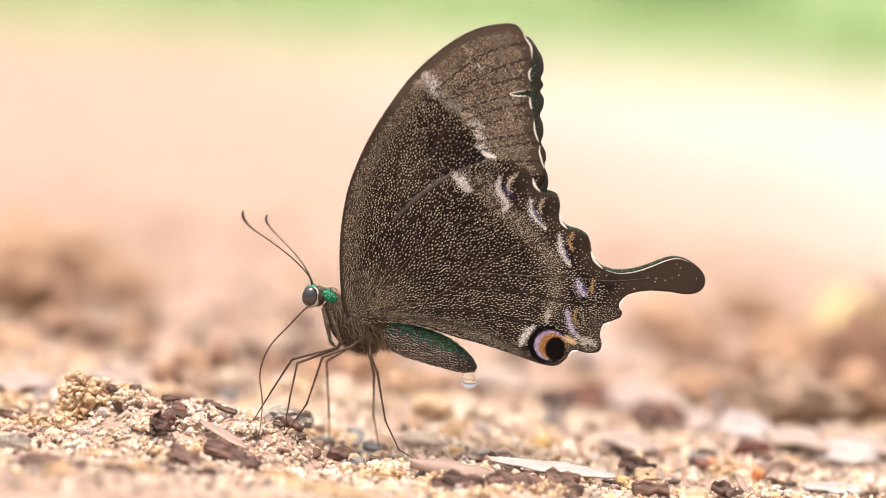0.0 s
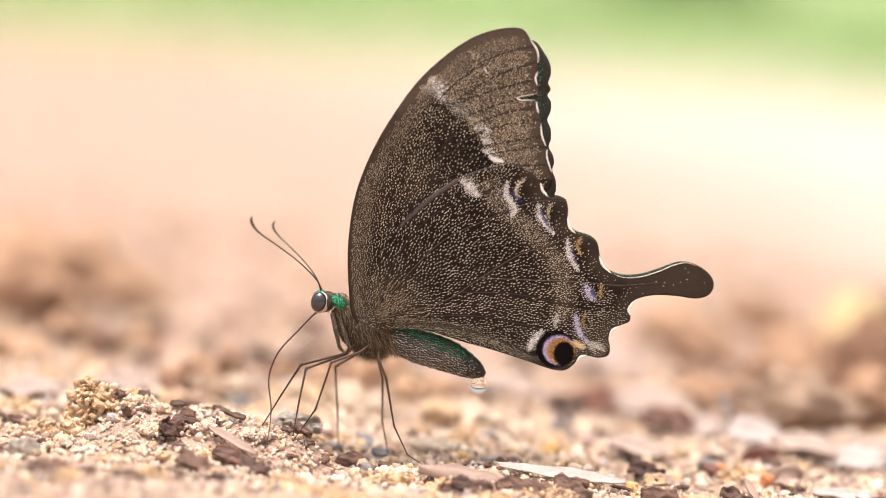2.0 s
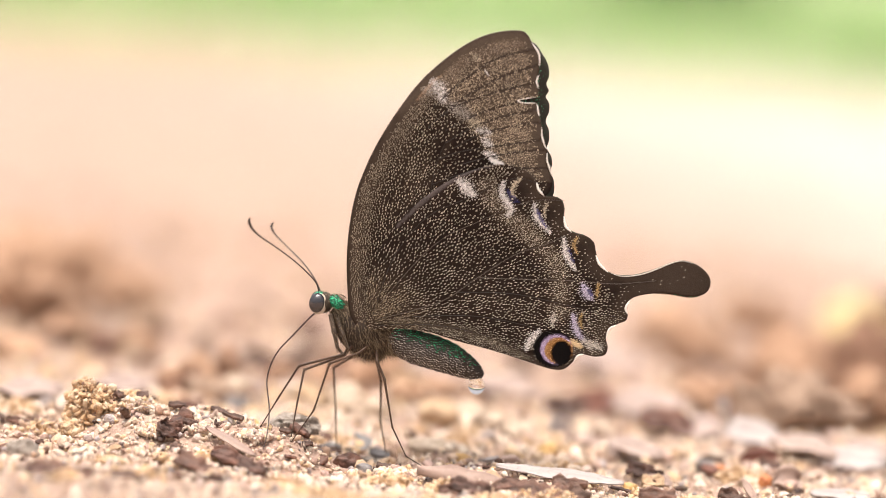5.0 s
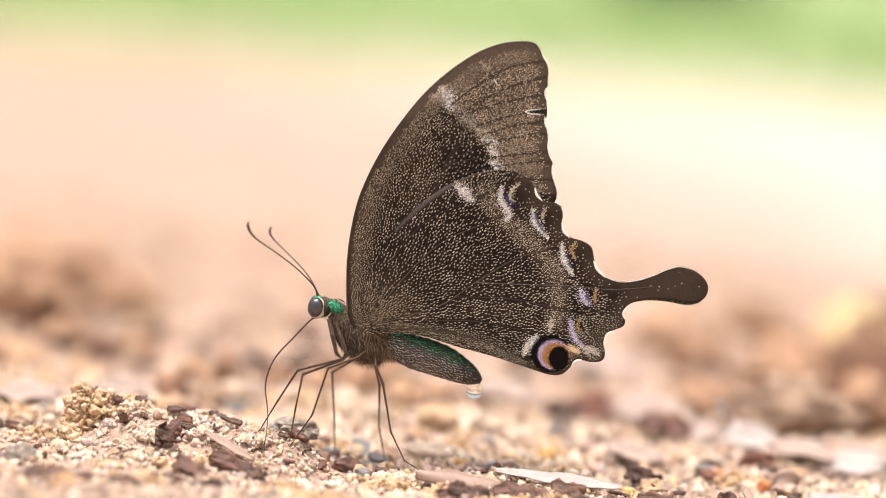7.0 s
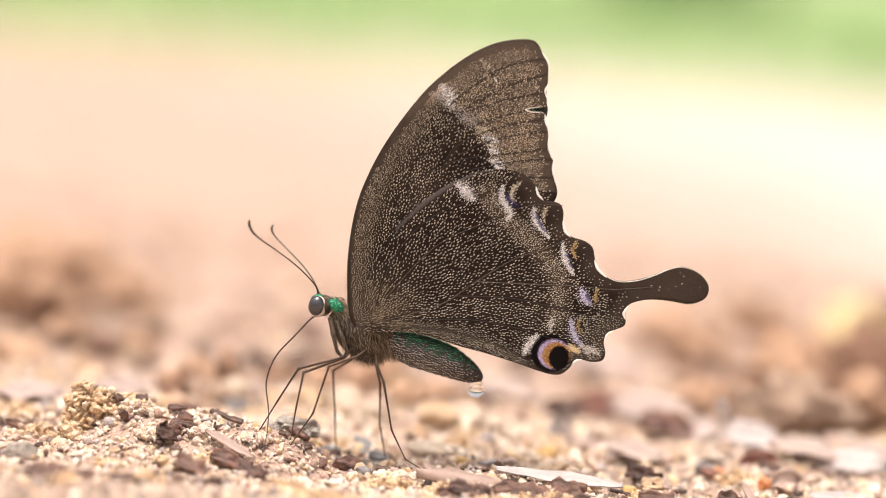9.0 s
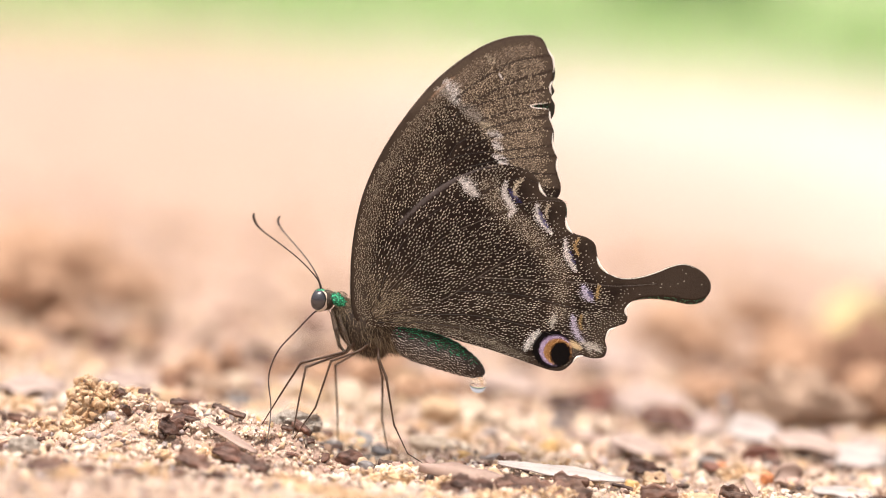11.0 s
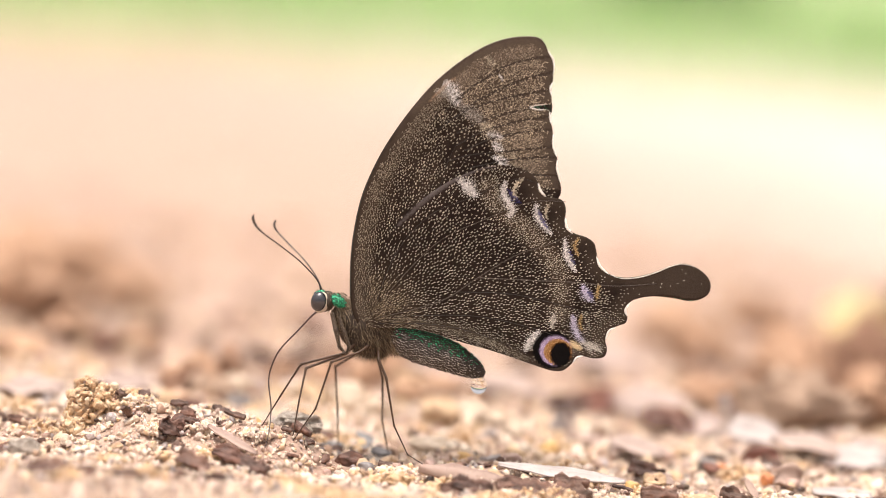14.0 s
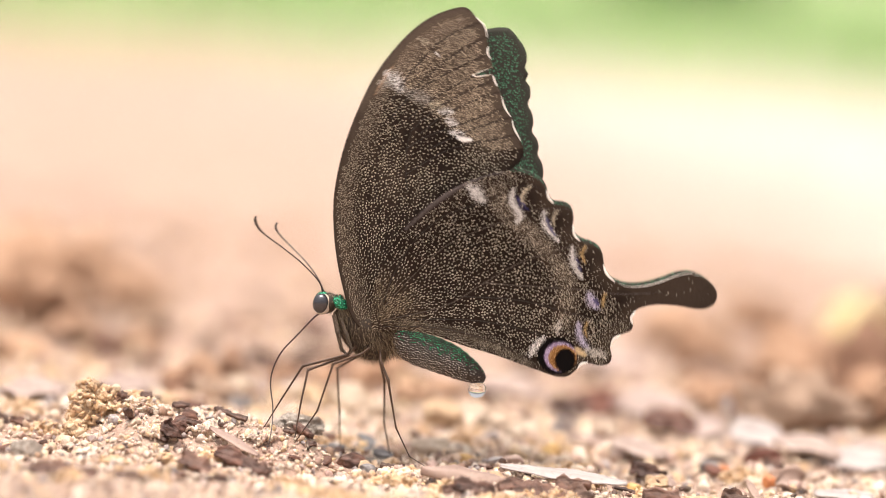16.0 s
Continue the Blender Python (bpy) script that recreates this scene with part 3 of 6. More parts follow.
def paint_hind(pts):
    n = len(pts)
    colour, dust = np.zeros((n, 4)), np.zeros((n, 4))
    r = np.hypot(pts[:, 0], pts[:, 1])
    vein = near_lines(pts, HIND_VEINS, 0.3)
    patch = patchy(pts, 0.1, 3)
    edge = to_line(pts, spline(HIND_COSTA[-1:] + HIND_MARGIN + HIND_TAIL + HIND_LOBES, 3))[0]
    marginal = 1 - smooth_step(edge, 0.6, 3.0)
    tail = smooth_step(pts[:, 0], 36, 39)
    basal = 1 - smooth_step(r, 5, 12)
    zone = 1 - smooth_step(to_line(pts, spline(HIND_ZONE, 6))[0], 0.6, 2.4)
    spots = np.zeros(n)
    for x, y, rad in HIND_DARK:
        spots = np.maximum(spots, 1 - smooth_step(np.hypot(pts[:, 0] - x, pts[:, 1] - y), rad * 0.6, rad * 1.2))
    dust[:, 0] = 1
    dust[:, 1] = np.clip(0.06 + 0.25 * basal + 0.40 * np.maximum(tail, marginal) + 0.34 * zone + 0.12 * patch, 0, 1) * (1 - 0.35 * spots) * (1 - 0.4 * vein)
    dust[:, 2] = (0.55 * zone + 0.3 * basal) * (1 - 0.5 * vein) * (1 - spots) * (1 - tail)
    for v in (HIND_VEINS[0], HIND_VEINS[1]):
        stroke(pts, colour, v, 0.15, (0.20, 0.16, 0.135), 0.5, 0.6)
    stroke(pts, colour, [(3.48, 15.09), (6.91, 18.95), (8.84, 20.76), (11.18, 22.61), (14.33, 24.4), (16.75, 25.0)], 0.5, (0.105, 0.085, 0.080), 0.85, 0.5)
    stroke(pts, colour, HIND_ZONE, 1.1, TAN, 0.15, 0.9)
    for line, half, tone in HIND_PALE:
        stroke(pts, colour, line, half * 0.75, tuple(0.8 * v for v in tone), 0.66, 0.8)
    for line, half in HIND_BLUE:
        stroke(pts, colour, line, half * 0.7, BLUE, 0.6, 0.8)
    stroke(pts, colour, HIND_EDGE, 1.0, (0.11, 0.085, 0.062), 0.62, 0.8)
    ring, lilac, orange, pupil = eyespot(pts)
    for k, tone in ((ring, BLACK), (lilac, (0.30, 0.22, 0.36)), (orange, (0.26, 0.12, 0.04)), (pupil, BLACK)):
        k = k[:, None]
        colour[:, :3] = colour[:, :3] * (1 - k) + np.array(tone) * k
        colour[:, 3:] = np.maximum(colour[:, 3:], k)
    stroke(pts, colour, [(30.25, 0.1), (30.9, -0.3), (31.6, -0.75)], 0.5, (0.60, 0.45, 0.26), 1.0, 0.5)
    dust[:, 3] = 1
    return colour, dust


def fore_scales(pts):
    """For points of the forewing: spacing, length and width of the loose scales, their tint, and how many there are."""
    n = len(pts)
    out = beyond_band(pts)
    outer = smooth_step(out, -0.6, 0.8)
    edge = edge_distance(pts, np.array(WHOLE_OUT))
    costa = to_line(pts, spline(FORE_COSTA[:-3], 5))[0]
    front = 1 - smooth_step(costa, 2.2, 4.6)
    dark = 1 - smooth_step(to_line(pts, [(9.0, 26.6), (14.3, 26.4)])[0], 0.8, 3.0)
    vein = near_lines(pts, FORE_VEINS, 0.15)
    patch = patchy(pts, 0.25, 11)
    space = 0.36 + 0.07 * patch + 0.13 * dark * (1 - outer)
    space = space * (1 - outer) + outer * (0.21 + 0.06 * patch)
    space = space * (1 - front * (1 - outer)) + front * (1 - outer) * 0.21
    length = 0.275 * (1 - outer) * (1 - 0.2 * front) + 0.19 * outer
    width = 0.135 - 0.005 * outer - 0.015 * front
    tint = np.array((0.66, 0.57, 0.43))[None] * (1 - 0.3 * dark * (1 - outer))[:, None]
    tint = tint * (1 - outer[:, None]) + outer[:, None] * np.array((0.68, 0.56, 0.40))
    tint = tint * (1 - front[:, None] * 0.8) + 0.8 * front[:, None] * np.array((0.36, 0.30, 0.225))
    keep = np.where(outer > 0.5, 0.85 + 0.3 * patch, 0.94) * (1 - 0.85 * vein) * np.where(pts[:, 1] < 24, smooth_step(edge, 0.3, 0.8), smooth_step(edge, 0.6, 1.3))
    keep *= np.where(out > 0, smooth_step(edge, 0.8, 3.0) * 0.75 + 0.25, 1)
    keep *= 1 - (1 - smooth_step(costa, 0.9, 1.5)) * smooth_step(pts[:, 1], 24, 34)
    for line, half, tone, gap in FORE_PALE:
        k = within(pts, line, half, 0.7)
        on = k > 0.25
        space = np.where(on, np.minimum(space, 0.62 * gap + 0.14 * (1 - k)), space)
        length, width = np.where(on, 0.22, length), np.where(on, 0.15, width)
        tint = tint * (1 - k[:, None]) + np.array(tone) * k[:, None]
        keep = np.where(on, np.maximum(keep, 0.9 * (1 - 0.7 * vein)), keep)
    return space, length, width, tint, keep


def hind_scales(pts):
    """The same for the hindwing."""
    n = len(pts)
    r = np.hypot(pts[:, 0], pts[:, 1])
    edge = to_line(pts, spline(HIND_COSTA[-1:] + HIND_MARGIN + HIND_TAIL + HIND_LOBES, 3))[0]
    vein = near_lines(pts, HIND_VEINS, 0.36)
    zone = 1 - smooth_step(to_line(pts, spline(HIND_ZONE, 6))[0], 0.6, 2.2)
    low = 1 - smooth_step(pts[:, 1] - 0.12 * pts[:, 0], 2.0, 7.0)
    basal = 1 - smooth_step(r, 5, 11)
    margin = 1 - smooth_step(edge, 1.4, 3.2)
    patch = patchy(pts, 0.3, 12)
    space = 0.385 + 0.05 * patch - 0.05 * low
    space = space * (1 - basal) + 0.29 * basal
    space = space * (1 - zone) + 0.225 * zone
    space = space * (1 - margin) + 0.44 * margin
    length = 0.31 - 0.02 * low - 0.09 * zone - 0.11 * margin + 0.03 * basal
    width = 0.135 - 0.02 * basal - 0.02 * margin
    tint = np.array((0.66, 0.58, 0.46))[None] * np.ones((n, 1))
    tint = tint * (1 - basal[:, None] * 0.45) + 0.45 * basal[:, None] * np.array((0.40, 0.30, 0.17))
    keep = 0.95 * (1 - 0.8 * vein) * smooth_step(edge, 0.3, 1.0)
    lobe = (pts[:, 0] > 29.5) & (pts[:, 1] < 5)
    keep = np.where(lobe, 0.95 * smooth_step(edge, 0.1, 0.4), keep)
    space = np.where(lobe, 0.27, space)
    keep *= 1 - 0.88 * smooth_step(pts[:, 0], 36, 39) * (pts[:, 1] > 5.5)
    for x, y, rad in HIND_DARK:
        keep *= 1 - 0.65 * (1 - smooth_step(np.hypot(pts[:, 0] - x, pts[:, 1] - y), rad * 0.75, rad * 1.2))
    keep *= 1 - within(pts, [(3.48, 15.09), (6.91, 18.95), (8.84, 20.76), (11.18, 22.61), (14.33, 24.4)], 0.55, 0.4)
    under = within(pts, HIND_EDGE, 1.2, 0.6)
    space, length, width = space - 0.17 * under, length - 0.10 * under, width - 0.045 * under
    tint = tint * (1 - 0.35 * under[:, None])
    for line, half, tone in HIND_PALE:
        k = within(pts, line, half * 1.15, 0.8)
        on = k > 0.2
        space = np.where(on, np.minimum(space, 0.15 + 0.22 * (1 - k)), space)
        length, width = np.where(on, 0.23, length), np.where(on, 0.15, width)
        tint = tint * (1 - k[:, None]) + np.array(tone) * k[:, None]
        keep = np.where(on, np.maximum(keep, 0.92), keep)
    for line, half in HIND_BLUE:
        k = within(pts, line, half, 0.5)
        tint = np.where((k * (0.35 + 0.9 * np.abs(patchy(pts, 3.1, 15))) > 0.42)[:, None], np.array((0.07, 0.06, 0.20)), tint)
    ring, lilac, orange, pupil = eyespot(pts)
    for k, tone in ((lilac, (0.60, 0.50, 0.72)), (orange, (0.60, 0.34, 0.13))):
        on = k > 0.5
        space, length, width = np.where(on, 0.16, space), np.where(on, 0.21, length), np.where(on, 0.15, width)
        tint = np.where(on[:, None], np.array(tone), tint)
        keep = np.where(on, 0.92, keep)
    keep = np.where((ring > 0.5) & (lilac < 0.5) | (pupil > 0.5), 0.0, keep)
    flare = within(pts, [(30.25, 0.1), (30.9, -0.3), (31.6, -0.75)], 0.55, 0.5)
    tint = tint * (1 - flare[:, None]) + np.array((0.80, 0.64, 0.40)) * flare[:, None]
    return space, length, width, tint, keep


FORE_FRINGE = [[(20.1, 43.5), (20.66, 42.8), (21.2, 42.1), (21.48, 41.1), (21.5, 40.2)], [(21.58, 38.9), (21.32, 37.95), (21.72, 36.9)], [(21.74, 34.6), (21.93, 33.62), (22.2, 32.9)], [(22.7, 31.4), (22.84, 30.1), (23.2, 29.1), (23.7, 28.2)], [(23.83, 27.8), (23.9, 26.7), (24.35, 25.5), (24.78, 24.5)],
               [(21.7, 35.74), (20.67, 35.48), (19.62, 35.22), (18.83, 34.87), (19.67, 34.66), (20.73, 34.73), (21.6, 34.76)]]
HIND_FRINGE = [[(23.25, 23.01), (23.6, 21.95), (24.51, 21.1)], [(27.6, 18.35), (27.99, 16.87), (28.99, 16.03)], [(32.7, 13.07), (33.33, 11.69), (34.78, 10.55)], [(38.25, 6.71), (37.69, 5.55), (38.03, 4.65)], [(36.52, 2.9), (35.58, 2.22), (35.2, 0.91)],
               [(32.26, -1.74), (31.28, -2.08), (30.77, -2.9)], [(34.78, 10.55), (36.82, 10.14), (39.3, 10.53), (41.71, 11.5), (43.7, 12.52), (45.57, 13.03), (47.63, 12.53)]]


def strew(outline, field, tries, seed):
    """Places for loose scales, none nearer to its neighbours than the spacing that the field gives."""
    rng = np.random.default_rng(seed)
    poly = np.array(outline)[:, :2]
    lo, hi = poly.min(0), poly.max(0)
    pts = rng.uniform(lo, hi, (tries, 2))
    pts = pts[inside(poly, pts)]
    space, length, width, tint, keep = field(pts)
    cell, held, chosen = 0.35, {}, []
    for i, (x, y) in enumerate(pts):
        s = space[i]
        reach = int(math.ceil(s / cell))
        cx, cy = int(math.floor(x / cell)), int(math.floor(y / cell))
        free = True
        for a in range(cx - reach, cx + reach + 1):
            for b in range(cy - reach, cy + reach + 1):
                for px, py in held.get((a, b), ()):
                    if (px - x) ** 2 + (py - y) ** 2 < s * s:
                        free = False
                        break
                if not free:
                    break
            if not free:
                break
        if free:
            held.setdefault((cx, cy), []).append((x, y))
            chosen.append(i)
    chosen = np.array(chosen)
    chosen = chosen[rng.random(len(chosen)) < keep[chosen]]
    return pts[chosen], length[chosen], width[chosen], tint[chosen]


def scale_mesh(name, pos, out, way, length, width, tint, parent, seed, label):
    """Loose scales as small six-sided flakes, joined in one mesh; pos, out (outward) and way (along the scale) in mm."""
    rng = np.random.default_rng(seed)
    n = len(pos)
    way = way + rng.normal(0, 0.16, way.shape)
    way -= (way * out).sum(1)[:, None] * out
    way /= np.linalg.norm(way, axis=1)[:, None]
    side = np.cross(out, way)
    size = rng.uniform(0.72, 1.18, (n, 1))
    l, w = length[:, None] * size / 2, width[:, None] * size / 2
    rim = [(-1.0, 0.35), (-1.0, -0.35), (0.1, -1.0), (0.95, -0.5), (0.95, 0.5), (0.1, 1.0)]
    ring = [pos + way * l * a + side * w * b + out * (0.035 if a > 0 else 0.01) for a, b in rim]
    verts = np.stack(ring + [pos + out * 0.05], 1).reshape(-1, 3)
    base = (np.arange(n) * 7)[:, None, None]
    faces = (base + np.array([(6, j, (j + 1) % 6) for j in range(6)])[None]).reshape(-1, 3)
    mesh = bpy.data.meshes.new(name)
    mesh.from_pydata((verts * MM_).tolist(), [], faces.tolist())
    shade = tint * rng.uniform(0.62, 1.15, (n, 1))
    colour = np.repeat(np.column_stack([np.clip(shade, 0, 0.9), np.ones(n)]), 7, 0)
    at = mesh.attributes.new("tint", "FLOAT_COLOR", "POINT")
    at.data.foreach_set("color", colour.astype(np.float32).ravel())
    return tagged(finish(name, mesh, M_SCALE, parent, label, False), kind="stuff")


LAID = {}


def wing_scales(ob, fore, mirror):
    if fore not in LAID:
        LAID[fore] = strew(FORE_OUT, fore_scales, 150000, 21) if fore else strew(HIND_OUT, hind_scales, 130000, 22)
    pts, length, width, tint = LAID[fore]
    side = 1.0 if mirror else -1.0
    y = np.array([camber(*p) for p in pts])
    pos = np.column_stack([pts[:, 0], side * (y + 0.036), pts[:, 1]])
    out = np.tile((0.0, side, 0.0), (len(pts), 1))
    fan = np.column_stack([pts[:, 0] + 3, np.zeros(len(pts)), pts[:, 1] + 2 if not fore else pts[:, 1] * 0.8 + 2])
    way = fan / np.linalg.norm(fan, axis=1)[:, None]
    scale_mesh("scale_dusting", pos, out, way, length, width, tint, ob, 31, "cream scales strewn over the membrane")



def wing(name, fore, mirror, label):
    outline, paint = (FORE_OUT, paint_fore) if fore else (HIND_OUT, paint_hind)
    if fore and mirror:
        outline = WHOLE_OUT
    mesh = membrane(outline, paint, 0.30 if not mirror else 0.6, mirror)
    ob = finish(name, mesh, [M_VENTRAL, M_DORSAL], butterfly, label)
    side = 1.0 if mirror else -1.0
    for i, v in enumerate(FORE_VEINS if fore else HIND_VEINS):
        bm = bmesh.new()
        path = spline(v, 6)
        tube(bm, [(q[0], side * (camber(q[0], q[1]) + 0.02), q[1], 0.06 - 0.03 * j / len(path)) for j, q in enumerate(path)], 5)
        part("vein", bm, M_PALEVEIN if not fore and i in (0, 1, 5) else M_VEIN, ob)
    for k, v in enumerate([] if mirror else FORE_FRINGE if fore else HIND_FRINGE):
        bm = bmesh.new()
        path = spline(v, 6)
        top = (0.05 if k == 5 else 0.11) if fore else 0.17 if len(v) < 6 else 0.06
        tube(bm, [(q[0] + 0.02, side * camber(q[0], q[1]), q[1], 0.03 + top * math.sin(math.pi * j / (len(path) - 1))) for j, q in enumerate(path)], 5)
        part("fringe", bm, M_FRINGE, ob, "white edge fringe")
    wing_scales(ob, fore, mirror)
    return ob


forewing_near = wing("forewing", True, False, "brown forewing with a grey band and torn edge")
hindwing_near = wing("hindwing", False, False, "tailed hindwing with pale crescents and an eyespot")
forewing_far = wing("forewing", True, True, "forewing showing its dark green upper side")
hindwing_far = wing("hindwing", False, True, "hindwing hidden behind the other")


def lathe(path, sides=24, squash=1.0, wobble=0.0, seed=0):
    """A body of round sections along (x, y, z, radius), with slight rings."""
    bm = bmesh.new()
    rows = spline(path, 8)
    tube(bm, [(q[0], q[1], q[2], max(q[3] * (1 + wobble * math.sin(i * 1.55)), 0.05)) for i, q in enumerate(rows)], sides, squash)
    for v in bm.verts:
        v.co += Vector((0, 0, 1)) * MM_ * 0.05 * noise.noise(v.co * 1800)
    return bm


def body_scales(ob):
    """Cream scales on the abdomen's flank and emerald ones along its back."""
    rng = np.random.default_rng(44)
    mesh = ob.data
    co = np.array([v.co for v in mesh.vertices]) / MM_
    no = np.array([v.normal for v in mesh.vertices])
    tri = []
    for p in mesh.polygons:
        v = list(p.vertices)
        tri += [(v[0], v[j], v[j + 1]) for j in range(1, len(v) - 1)]
    tri = np.array(tri)
    area = np.linalg.norm(np.cross(co[tri[:, 1]] - co[tri[:, 0]], co[tri[:, 2]] - co[tri[:, 0]]), axis=1)
    pick = rng.choice(len(tri), 22000, p=area / area.sum())
    a = rng.random((22000, 2))
    a[a.sum(1) > 1] = 1 - a[a.sum(1) > 1]
    a = np.column_stack([1 - a.sum(1), a])[:, :, None]
    pos, out = (co[tri[pick]] * a).sum(1), (no[tri[pick]] * a).sum(1)
    out /= np.linalg.norm(out, axis=1)[:, None]
    held, chosen = {}, []
    for i, p in enumerate(pos):
        c = tuple(np.floor(p / 0.32).astype(int))
        near = [q for x in (-1, 0, 1) for y in (-1, 0, 1) for z in (-1, 0, 1) for q in held.get((c[0] + x, c[1] + y, c[2] + z), ())]
        if all(((p - q) ** 2).sum() > 0.285 ** 2 for q in near):
            held.setdefault(c, []).append(p)
            chosen.append(i)
    pos, out = pos[chosen], out[chosen]
    n = len(pos)
    back = np.clip((out[:, 2] - 0.12) / 0.5, 0, 1)
    tint = np.tile((0.82, 0.76, 0.67), (n, 1)) * rng.uniform(0.35, 1.1, (n, 1))
    green = rng.random(n) < back
    tint[green] = np.array((0.06, 0.60, 0.27)) * rng.uniform(0.3, 1.4, (green.sum(), 1))
    tip = np.clip((pos[:, 0] - 13.5) / 3.5, 0, 1)
    keep = rng.random(n) > 0.55 * tip
    tint *= (1 - 0.45 * tip)[:, None]
    way = np.tile((0.93, 0.0, -0.36), (n, 1)) + rng.normal(0, 0.25, (n, 3))
    scale_mesh("scale_dusting", pos[keep], out[keep], way[keep], np.full(keep.sum(), 0.31), np.full(keep.sum(), 0.14), tint[keep], ob, 45, "cream and emerald scales")


abdomen = part("abdomen", lathe([(2.46, 0, -1.32, 1.3), (4.37, 0, -2, 2.05), (6.97, 0, -2.96, 2.5), (9.54, 0, -3.5, 2.55), (12.13, 0, -4.21, 2.4), (14.31, 0, -5.05, 2), (15.97, 0, -5.75, 1.5), (16.93, 0, -6.18, 1), (17.55, 0, -6.47, 0.45)], 28, 0.85, 0.03), M_ABDOMEN, butterfly, "dark abdomen dusted with green and cream scales")
body_scales(abdomen)
thorax = part("thorax", lathe([(-5.35, 0, 1.74, 1), (-4.11, 0, 0.91, 2), (-2.35, 0, -0.04, 3.1), (-0.35, 0, -0.88, 3.5), (1.63, 0, -1.39, 3), (3.52, 0, -1.9, 2.2), (4.73, 0, -2.31, 1.3)], 24, 0.62), M_THORAX, butterfly, "hairy brown thorax")
chest = part("chest", lathe([(-4.23, 0, 0.31, 1.2), (-2.82, 0, -1.53, 1.9), (-1.03, 0, -2.82, 2.2), (0.71, 0, -3.52, 2.1), (2.16, 0, -3.73, 1.3)], 20, 0.75), M_THORAX, butterfly)
head = part("head", blob((-6.83, 0, 2.46), (1.45, 1.55, 1.6), 20, 0.06, 3), M_THORAX, butterfly)
collar = part("collar", blob((-5, 0, 2.62), (1.65, 1.45, 0.85), 28, 0.3, 5, 4, 4), M_GREEN, butterfly, "iridescent green collar")
crown = part("crown", blob((-7.41, 0, 3.34), (1.0, 1.1, 0.75), 20, 0.15, 6, 3, 3), M_GREEN, head, "green scaled crown")
for d in (-1, 1):
    eye = part("compound_eye", blob(((-7.76, 0, 2.46)[0], d * 1.15, (-7.76, 0, 2.46)[2]), (1.22, 0.95, 1.5), 8), M_EYE, head, "glossy dark compound eye")
    part("eye_rim", blob(((-7.53, 0, 2.34)[0], d * 0.95, (-7.53, 0, 2.34)[2]), (1.31, 0.85, 1.6), 8), M_EYERIM, head, "cream rim of the eye")


def hairs(name, count, pick, length, parent, seed, width=0.055):
    """Fine hairs: each a thin three-sided spike rooted on the body, combed backwards and down."""
    rng = np.random.default_rng(seed)
    verts, faces = [], []
    for _ in range(count):
        root, way = pick(rng)
        way = Vector(way).normalized()
        l = length * rng.uniform(0.5, 1.3)
        bend = Vector((rng.normal(0, 0.25), rng.normal(0, 0.2), -0.35 + rng.normal(0, 0.2))) * l * 0.5
        side = way.cross(Vector((0, 1, 0.1))).normalized() * width
        up = way.cross(side).normalized() * width
        root = Vector(root)
        mid, tip = root + way * l * 0.55 + bend * 0.3, root + way * l + bend
        k = len(verts)
        verts += [root + side, root - side * 0.5 + up, root - side * 0.5 - up, mid + side * 0.7, mid - side * 0.35 + up * 0.7, mid - side * 0.35 - up * 0.7, tip]
        for a, b in ((0, 1), (1, 2), (2, 0)):
            faces += [(k + a, k + b, k + b + 3, k + a + 3), (k + a + 3, k + b + 3, k + 6)]
    mesh = bpy.data.meshes.new(name)
    mesh.from_pydata([v * MM_ for v in verts], [], faces)
    return tagged(finish(name, mesh, M_HAIR, parent), kind="stuff")


def hair_roots(path, back=0.5):
    rows = spline(path, 8)

    def pick(rng):
        q = rows[rng.integers(len(rows))]
        a = rng.uniform(0, 2 * math.pi)
        out = Vector((0.15 * rng.normal(), -math.cos(a), math.sin(a)))
        root = Vector(q[:3]) + Vector((out.x, out.y * 0.64, out.z)) * q[3] * 0.93
        return root, out * 0.25 + Vector((back + 0.3 * rng.normal(), 0, -0.7))
    return pick


hairs("hair", 4200, hair_roots([(-4.99, 0, 1.43, 1.4), (-3.39, 0, 0.38, 2.5), (-0.35, 0, -0.88, 3.45), (2.23, 0, -1.51, 2.9), (4.55, 0, -2.15, 1.6)]), 1.3, thorax, 1, 0.027)
hairs("hair", 2000, hair_roots([(-5.2, 0, 1.92, 1.2), (-3.44, 0, 0.97, 2.2), (-1.03, 0, 0.25, 3)], 0.7), 1.1, thorax, 8, 0.025)
hairs("hair", 2200, hair_roots([(-4.36, 0, -0.05, 1.2), (-2.78, 0, -1.95, 1.9), (-0.58, 0, -3.12, 2.2), (2.16, 0, -3.73, 1.3)], 0.2), 1.1, chest, 2, 0.027)
hairs("hair", 260, hair_roots([(2.81, 0, -1.46, 1.9), (4.37, 0, -2, 2.1)], 0.6), 1.3, abdomen, 7, 0.03)
hairs("hair", 160, hair_roots([(-7.66, 0, 3.4, 0.8), (-6.79, 0, 2.97, 1.4), (-5.9, 0, 2.37, 1.3)], 0.1), 0.7, head, 3, 0.035)
hairs("hair", 200, hair_roots([(-5.72, 0, 3.24, 0.7), (-4.43, 0, 2.84, 1.2), (-3.38, 0, 2.25, 1.3)], 0.5), 0.8, collar, 4, 0.035)


def wing_root_hairs(rng):
    a = rng.uniform(-5, 100)
    r = rng.uniform(0.5, 6.5) ** 1.0
    u, w = r * math.cos(radians(a)) + 0.8, r * math.sin(radians(a)) + 0.5
    return (u, -camber(u, w) - 0.05, w), (math.cos(radians(a)), -0.12, math.sin(radians(a)))


